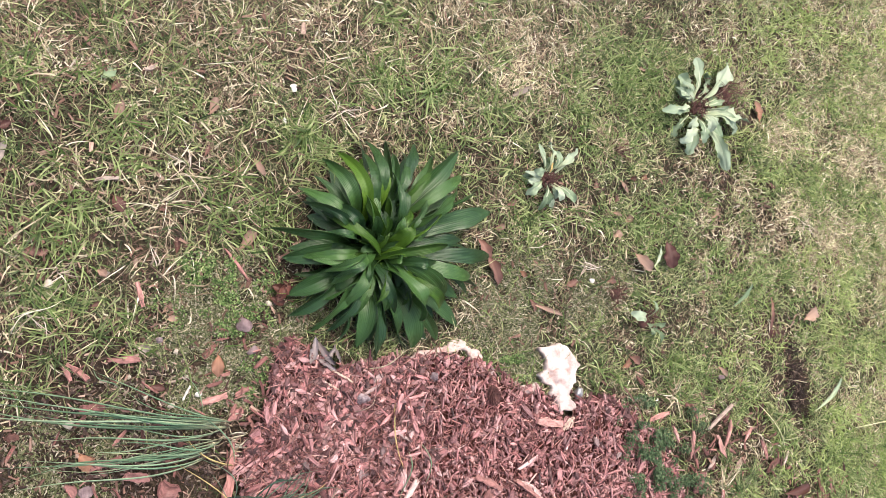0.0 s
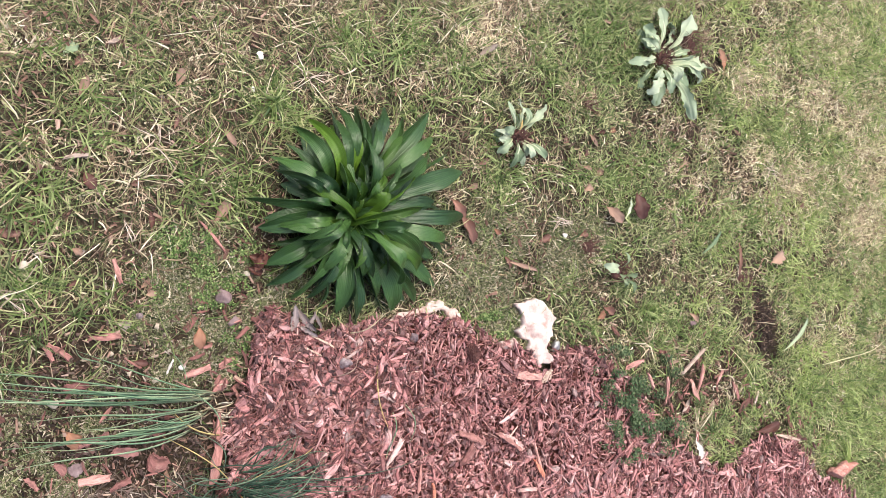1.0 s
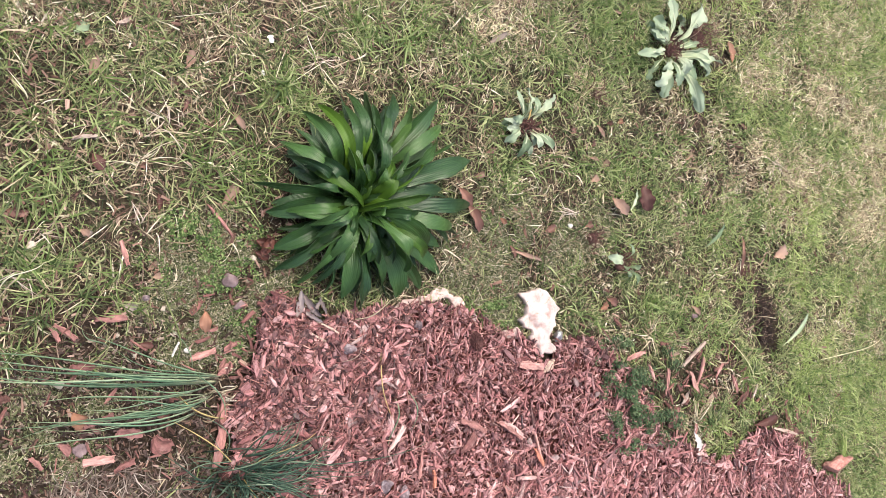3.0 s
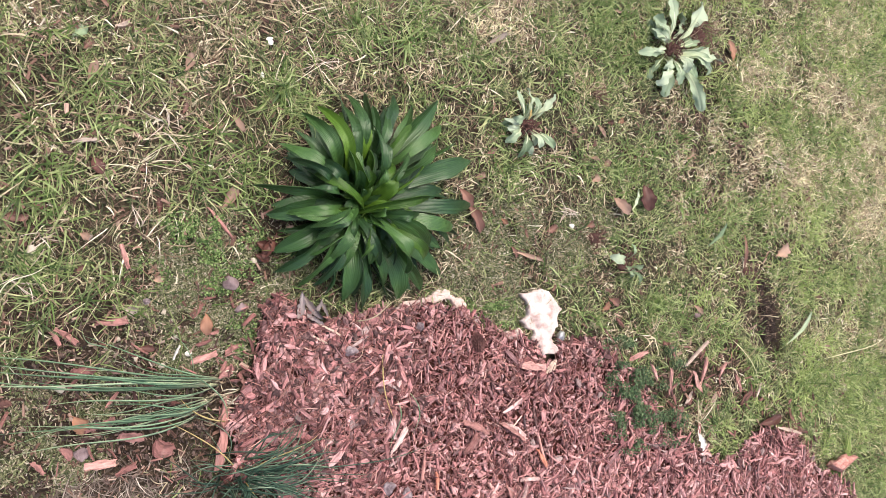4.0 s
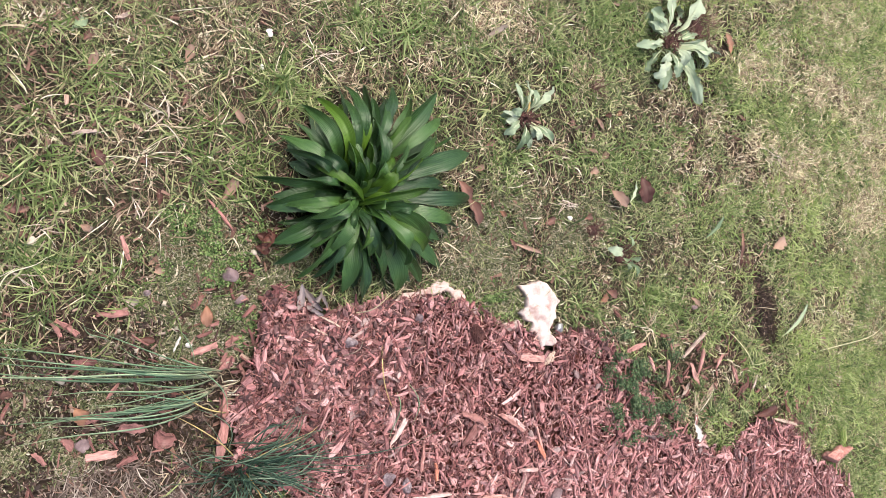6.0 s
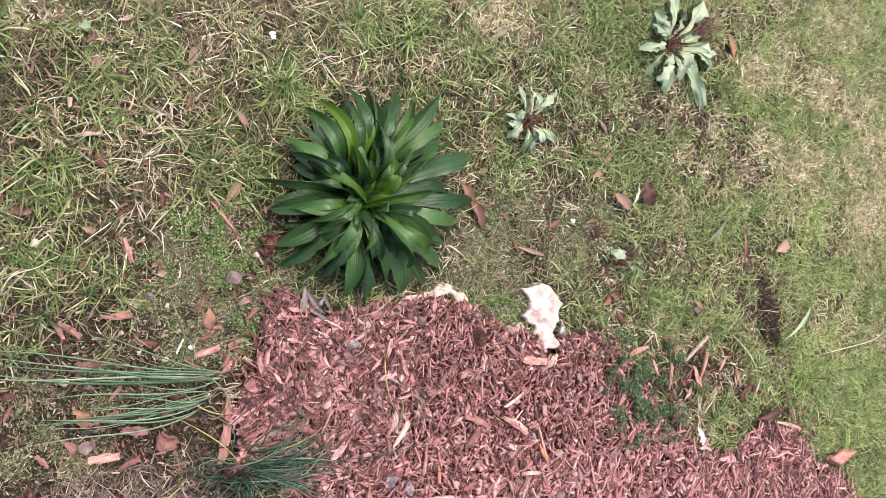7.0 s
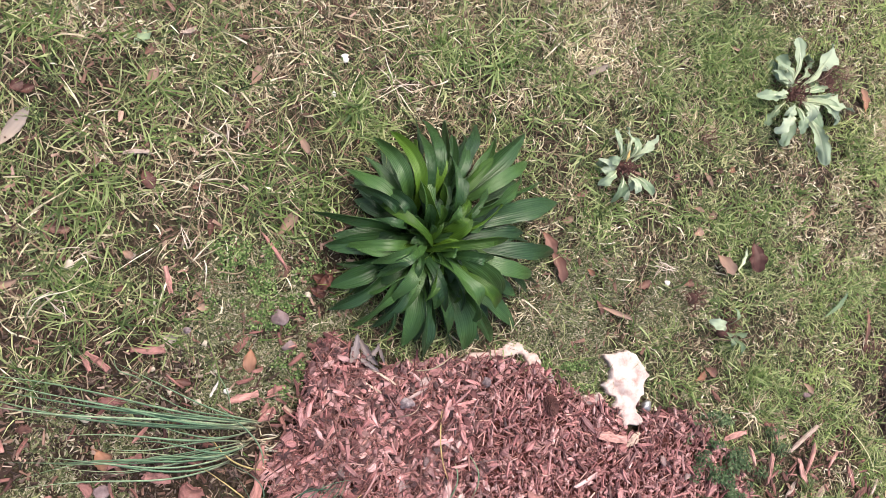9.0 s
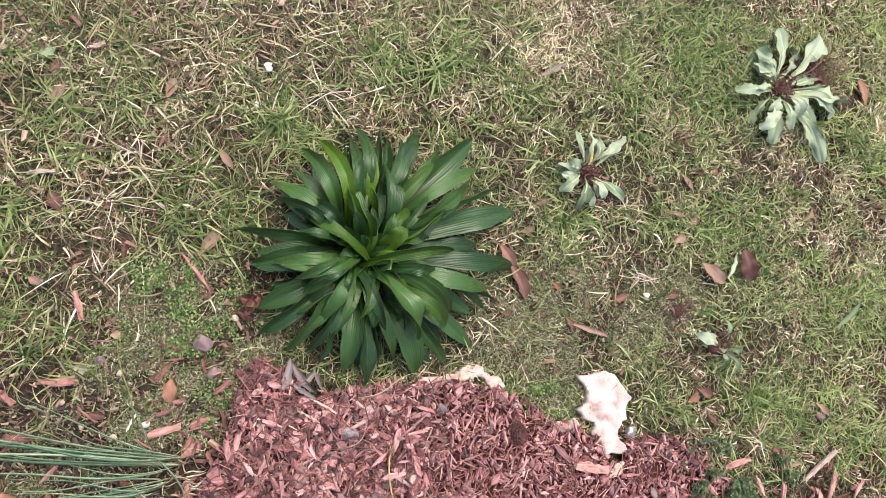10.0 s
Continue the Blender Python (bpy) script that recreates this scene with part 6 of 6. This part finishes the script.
def full_lawn(x, y):
    """1 where the grass is thick, fading to 0 away from the bed."""
    out = np.maximum(np.maximum(-0.82 - x, x - 1.47), np.maximum(y - 0.48 - 0.125 * x, -0.60 - 0.185 * x - y))
    return np.clip(1 - out / 0.3 + (value_noise(x, y, 0.12, 33) - 0.5) * np.clip(out * 9, 0, 1), 0, 1)


def dry_map(x, y):
    d = 0.55 * value_noise(x, y, 0.16, 71) + 0.45 * value_noise(x, y, 0.05, 72)
    d = d + 0.25 * near(x, y, (-0.15, 0.33), 0.3, 0.15) + 0.12 * np.clip((x - 0.75) / 0.5, 0, 1) * np.clip((y + 0.3) / 0.4, 0, 1) - 0.12 * near(x, y, (0.3, 0.4), 0.3, 0.2) * 2 + 0.22 * np.clip((x - 0.8) / 0.5, 0, 1) * np.clip((y + 0.45) / 0.3, 0, 1) * value_noise(x, y, 0.11, 75) * 2
    d = d - 0.3 * near(x, y, (1.195, -0.530), 0.28, 0.28)
    d = d + 0.32 * np.clip((y - 0.24) / 0.12, 0, 1) * np.clip((0.5 - x) / 0.3, 0, 1) + 0.04 * np.clip(-x / 0.2, 0, 1) * np.clip((y + 0.05) / 0.1, 0, 1)
    return np.clip((d - 0.32) * 2.6, 0, 1)


def tuft_map(x, y, seed):
    return np.clip((0.5 * value_noise(x, y, 0.035, seed) + 0.5 * value_noise(x, y, 0.014, seed + 1) - 0.33) * 3, 0.02, 1)


def build_lawn():
    U = rng.uniform
    # flat brown thatch close to the soil
    n = 40000
    x, y = lawn(n, LAWN_BOX, lambda a, b: (0.6 + 0.4 * dry_map(a, b)) * (1 - 0.25 * far_part(a)), 0.92)
    f = fineness(x)
    stuff("thatch", blades(x, y, U(0.015, 0.05, n) * (1 - 0.4 * f), U(0.0008, 0.0020, n), U(0.0, 0.3, n), U(-0.3, 0.1, n), U(-1.0, 1.0, n), segs=2), M_THATCH, "flat brown dead grass matted on the soil", "thatch")
    # green understorey, part of it in tufts
    n = 60000
    x, y = lawn(n, LAWN_BOX, lambda a, b: (0.25 + 0.75 * (1 - 0.75 * dry_map(a, b))) * tuft_map(a, b, 81) ** 1.5 * (0.82 + 0.18 * fineness(a)), 1.0, 0.45)
    f = fineness(x)
    stuff("grass", blades(x, y, U(0.014, 0.052, n) * (1 - 0.3 * f), U(0.0012, 0.0031, n), U(0.05, 1.2, n), U(-0.7, 0.5, n), U(-0.7, 0.7, n), segs=2), M_GREEN, "short uneven green lawn grass", "grass")
    # short dull blades close the gaps in the coarse grass
    n = 42000
    x, y = lawn(n, (-0.95, -0.6, 0.6, 0.66), lambda a, b: (0.3 + 0.7 * value_noise(a, b, 0.04, 61)) * (1 - 0.5 * np.clip(a * 2, 0, 1)), 0.95)
    stuff("low_grass", blades(x, y, U(0.008, 0.026, n), U(0.0008, 0.0018, n), U(0.0, 0.9, n), U(-0.5, 0.6, n), U(-1.0, 1.0, n), segs=2), M_LOWGRASS, "short dull olive grass under the taller blades", "grass")
    # long curling dead blades lie tangled over the coarse grass
    n = 520
    x, y = lawn(n, (-0.95, -0.3, 0.75, 0.66), lambda a, b: (0.1 + 0.9 * dry_map(a, b)) * (1 - 0.6 * np.clip(a * 1.6, 0, 1)), 1.0, 0.35, 0.010)
    stuff("tangled_straw", blades(x, y, U(0.04, 0.10, n) * (1 - 0.35 * fineness(x)), U(0.0008, 0.0015, n), U(0.1, 0.9, n), U(-0.8, 0.1, n), rng.normal(0, 1.2, n), segs=6, lift=0.006), M_STRAW, "long curling pale straw tangled over the lawn", "dry grass")
    # brighter tufts
    n = 25000
    def lush(a, b):
        p = 0.35 * np.clip((value_noise(a, b, 0.07, 91) - 0.5) * 4, 0, 1) * (1 - 0.5 * dry_map(a, b))
        for c, rx, ry in LUSH:
            p = np.maximum(p, np.clip(near(a, b, c, rx, ry) * 1.2, 0, 0.6) * (0.25 + 0.75 * tuft_map(a, b, 88)))
        return p
    x, y = lawn(n, LAWN_BOX, lush, 1.0, 0.6, 0.008)
    f = fineness(x)
    stuff("bright_grass", blades(x, y, U(0.02, 0.06, n) * (1 - 0.25 * f), U(0.0016, 0.0036, n), U(0.3, 1.3, n), U(-0.7, 0.6, n), U(-0.6, 0.6, n), segs=3), M_BRIGHT, "fresh light green grass tufts in the lawn", "grass")
    # straw blades, long and kinked over the coarse grass
    n = 55000
    x, y = lawn(n, LAWN_BOX, lambda a, b: (0.15 + 0.85 * dry_map(a, b)) * tuft_map(a, b, 85) ** 1.3 * (0.46 + 0.54 * fineness(a)), 1.0, 0.35, 0.012)
    f = fineness(x)
    ln = np.where(U(0, 1, n) < 0.07, U(0.045, 0.065, n), U(0.012, 0.040, n))
    stuff("dry_grass", blades(x, y, ln * (1 - 0.45 * f), U(0.0013, 0.0031, n), U(0.05, 1.0, n), U(-0.9, 0.2, n), rng.normal(0, 0.7, n), segs=3), M_STRAW, "dry straw-coloured grass blades", "dry grass")
    n = 12000
    x, y = lawn(n, (0.85, -1.05, 1.85, 1.0), lambda a, b: np.clip((a - 0.85) / 0.25, 0, 1) * (0.3 + 0.7 * tuft_map(a, b, 86)) * (0.5 + 0.5 * dry_map(a, b)), 0.8, 0.4)
    stuff("pale_straw", blades(x, y, U(0.02, 0.045, n), U(0.0014, 0.0028, n), U(0.0, 0.8, n), U(-0.7, 0.2, n), rng.normal(0, 0.7, n), segs=3), M_YELLOWSTRAW, "pale flattened straw over the far lawn", "dry grass")
    # yellowish green tufts over the far lawn
    n = 18500
    x, y = lawn(n, (0.55, -1.05, 1.85, 1.0), lambda a, b: np.clip((a - 0.55) / 0.4, 0, 1) * np.clip((value_noise(a, b, 0.075, 92) - 0.32) * 3, 0, 1) * (0.2 + 0.8 * tuft_map(a, b, 93)), 0.9, 0.5, 0.007)
    stuff("yellow_green_grass", blades(x, y, U(0.018, 0.05, n), U(0.0014, 0.0030, n), U(0.1, 1.1, n), U(-0.7, 0.4, n), U(-0.8, 0.8, n), segs=3), M_LIME, "yellowish green grass tufts over the far lawn", "grass")
    # patches where the lawn has died back
    n = 5200
    def dead(a, b):
        p = np.zeros_like(a)
        for c, rx, ry in DEAD:
            p = np.maximum(p, near(a, b, c, rx, ry))
        return (rng.random(len(a)) < p * tuft_map(a, b, 84)) & ~in_mulch(a, b)
    x, y = scatter(n, (0.0, -0.4, 1.5, 0.72), dead)
    stuff("dead_straw", blades(x, y, U(0.012, 0.04, n), U(0.0011, 0.0024, n), U(0.0, 0.9, n), U(-0.8, 0.3, n), rng.normal(0, 0.8, n), segs=3, lift=0.008), M_DEADSTRAW, "pale pinkish dead straw in patches of the lawn", "dry grass")
    # a grey mat of straw over the bare corner
    n = 420
    x, y = scatter(n, (-0.75, -0.75, -0.42, -0.36), lambda a, b: ~in_mulch(a, b) & (rng.random(len(a)) < near(a, b, (-0.570, -0.401), 0.14, 0.07) * 2 + near(a, b, (-0.699, -0.321), 0.1, 0.05)))
    stuff("straw_mat", blades(x, y, U(0.02, 0.06, n), U(0.0009, 0.0022, n), U(0.0, 0.5, n), U(-0.5, 0.1, n), U(-1.2, 1.2, n), segs=3), M_GREYSTRAW, "pale grey mat of dead straw on soil", "dry grass")
    # the lawn goes on round about and thins out
    n = 30000
    def outside(a, b):
        far = np.hypot(a - 0.3, b + 0.1) - 0.8
        return (rng.random(len(a)) < (1 - full_lawn(a, b)) * np.exp(-np.maximum(far, 0) * 1.3)) & ~in_lid(a, b) & ~in_mulch(a, b)
    x, y = scatter(n, (-3.2, -3.2, 3.8, 3.2), outside)
    stuff("outer_grass", blades(x, y, U(0.03, 0.08, n), U(0.002, 0.006, n), U(0.2, 1.2, n), U(-0.6, 0.4, n), U(-0.8, 0.8, n), segs=2), M_GREEN, "thin lawn grass round the bed", "grass")
    n = 16000
    x, y = scatter(n, (-3.2, -3.2, 3.8, 3.2), outside)
    stuff("outer_straw", blades(x, y, U(0.02, 0.06, n), U(0.002, 0.005, n), U(0.0, 0.9, n), U(-0.7, 0.2, n), rng.normal(0, 0.7, n), segs=2), M_YELLOWSTRAW, "dry straw in the thin lawn round about", "dry grass")
    # short moss on the thin places
    n = 44000
    def mossy(a, b):
        p = np.zeros_like(a)
        for c, rx, ry in MOSS:
            p = np.maximum(p, np.clip(near(a, b, c, rx, ry) * 2.2, 0, 1))
        return (rng.random(len(a)) < p * np.clip((value_noise(a, b, 0.03, 97) - 0.2) * 2.2, 0.1, 1)) & ~in_mulch(a, b)
    x, y = scatter(n, (-0.9, -0.62, 0.75, 0.2), mossy)
    stuff("moss", blades(x, y, U(0.003, 0.011, n), U(0.0010, 0.0026, n), U(0.0, 1.2, n), U(-0.4, 0.8, n), U(-1, 1, n), segs=2), M_MOSS, "short dull moss and thin turf on bare soil", "moss")
    # crumbs of dead leaves among the blades
    n = 7800
    x, y = lawn(n, (-0.9, -0.5, 1.2, 0.6), lambda a, b: np.clip(0.12 + np.clip(-a, 0, 0.6) * 1.1 + 0.6 * near(a, b, (0.5, -0.35), 0.4, 0.2) + bareness(a, b) * 0.95, 0, 1), 0.0)
    ln = np.where(U(0, 1, n) < 0.12, U(0.010, 0.018, n), U(0.003, 0.011, n))
    size = np.stack([ln, ln * U(0.2, 0.7, n), U(0.0006, 0.002, n)], 1)
    stuff("leaf_litter", many_chips(SCRAPS, rng.integers(0, len(SCRAPS), n), x, y, ground_z(x, y) + U(0.002, 0.012, n), size, U(0, 6.28, n), rng.normal(0, 0.3, n), rng.normal(0, 0.3, n)), M_LITTER,
          "crumbs of reddish brown dead leaves in the grass", "leaf litter", False)
    # pale and dark crumbs over the bare corner
    n = 3000
    x, y = scatter(n, (-0.85, -0.62, -0.38, -0.12), lambda a, b: ~in_mulch(a, b) & (rng.random(len(a)) < bareness(a, b) * np.clip((value_noise(a, b, 0.05, 57) - 0.25) * 2, 0.08, 1)))
    ln = U(0.003, 0.010, n)
    size = np.stack([ln, ln * U(0.3, 0.9, n), U(0.001, 0.003, n)], 1)
    stuff("soil_crumbs", many_chips(SCRAPS, rng.integers(0, len(SCRAPS), n), x, y, ground_z(x, y) + U(0.001, 0.007, n), size, U(0, 6.28, n), rng.normal(0, 0.3, n), rng.normal(0, 0.3, n)), M_FLECK,
          "pale and dark crumbs of bark and soil", "soil crumbs", False)
    # bark chips strewn beyond the edge of the bed
    n = 230
    def strewn(a, b):
        p = 0.45 * near(a, b, (0.604, -0.409), 0.24, 0.13) + 0.16 * near(a, b, (-0.564, -0.278), 0.36, 0.16) + 0.5 * near(a, b, (-0.367, -0.208), 0.09, 0.17) + 0.5 * near(a, b, (0.918, -0.543), 0.15, 0.1) 
        return (rng.random(len(a)) < p) & ~in_mulch(a, b)
    x, y = scatter(n, (-0.85, -0.7, 1.2, 0.1), strewn)
    ln = U(0.008, 0.026, n)
    size = np.stack([ln, ln * U(0.15, 0.5, n), U(0.0015, 0.004, n)], 1)
    stuff("strewn_chips", many_chips(SPLINTERS, rng.integers(0, len(SPLINTERS), n), x, y, ground_z(x, y) + U(0.005, 0.016, n), size, U(0, 6.28, n), rng.normal(0, 0.15, n), rng.normal(0, 0.3, n)), M_STREWN,
          "red bark chips strewn over soil and grass", "bark chips", False)


def leaflets(n, patches, size, high, slim=1.0, gap=0.38):
    """Small round leaflets, each a low fan of four quads on its own height."""
    xs, ys = [], []
    share = np.array([rx * ry for _, rx, ry in patches])
    for (c, rx, ry), m in zip(patches, (n * share / share.sum()).astype(int)):
        r, a = np.sqrt(rng.random(m)) ** 1.2, rng.uniform(0, 2 * math.pi, m)
        xs.append(c[0] + r * rx * np.cos(a)), ys.append(c[1] + r * ry * np.sin(a))
    x, y = np.concatenate(xs), np.concatenate(ys)
    ok = (value_noise(x, y, 0.02, 95) > gap) & (~in_mulch(x, y) | (high[0] > 0.01))
    x, y = x[ok], y[ok]
    m = len(x)
    rad = rng.uniform(size[0], size[1], m)
    ang = np.linspace(0, 2 * math.pi, 8, endpoint=False)
    shape = np.concatenate([[[0, 0, -0.25]], np.stack([np.cos(ang) / slim, np.sin(ang) * slim, 0.05 * np.cos(2 * ang)], 1)])
    q = np.array([(0, 1, 2, 3), (0, 3, 4, 5), (0, 5, 6, 7), (0, 7, 8, 1)])
    rot = rot_zyx(rng.uniform(0, 6.28, m), rng.normal(0, 0.45, m), rng.normal(0, 0.45, m))
    p = np.einsum("nij,nvj->nvi", rot, shape[None] * rad[:, None, None])
    p += np.stack([x, y, ground_z(x, y) + rng.uniform(high[0], high[1], m)], 1)[:, None]
    uv = np.tile(np.concatenate([[[0.2, 0.5]], np.stack([0.5 + 0.4 * np.cos(ang), 0.5 + 0.4 * np.sin(ang)], 1)]), (m, 1))
    return p.reshape(-1, 3), (q[None] + (np.arange(m) * 9)[:, None, None]).reshape(-1, 4), uv


build_lawn()
UNDER = [((-0.543, 0.151), 0.35, 0.22), ((-0.162, 0.265), 0.3, 0.12), ((-0.656, -0.026), 0.2, 0.2), ((0.289, 0.241), 0.3, 0.15), ((0.501, 0.030), 0.3, 0.15)]
stuff("tiny_weeds", leaflets(7600, UNDER, (0.0010, 0.0022), (0.003, 0.016), 0.75, 0.55), M_GREEN, "tiny green leaflets between the grass blades", "weeds")
stuff("clover", leaflets(8200, CLOVER, (0.0008, 0.0018), (0.002, 0.016), 0.95, 0.44), M_CLOVER, "bright green patch of tiny-leaved clover", "clover")
stuff("dark_herb", leaflets(13000, HERB, (0.0011, 0.0023), (0.012, 0.038), 0.72, 0.50), M_DARKHERB, "low dark green creeping herb over mulch", "herb")

build_mulch()
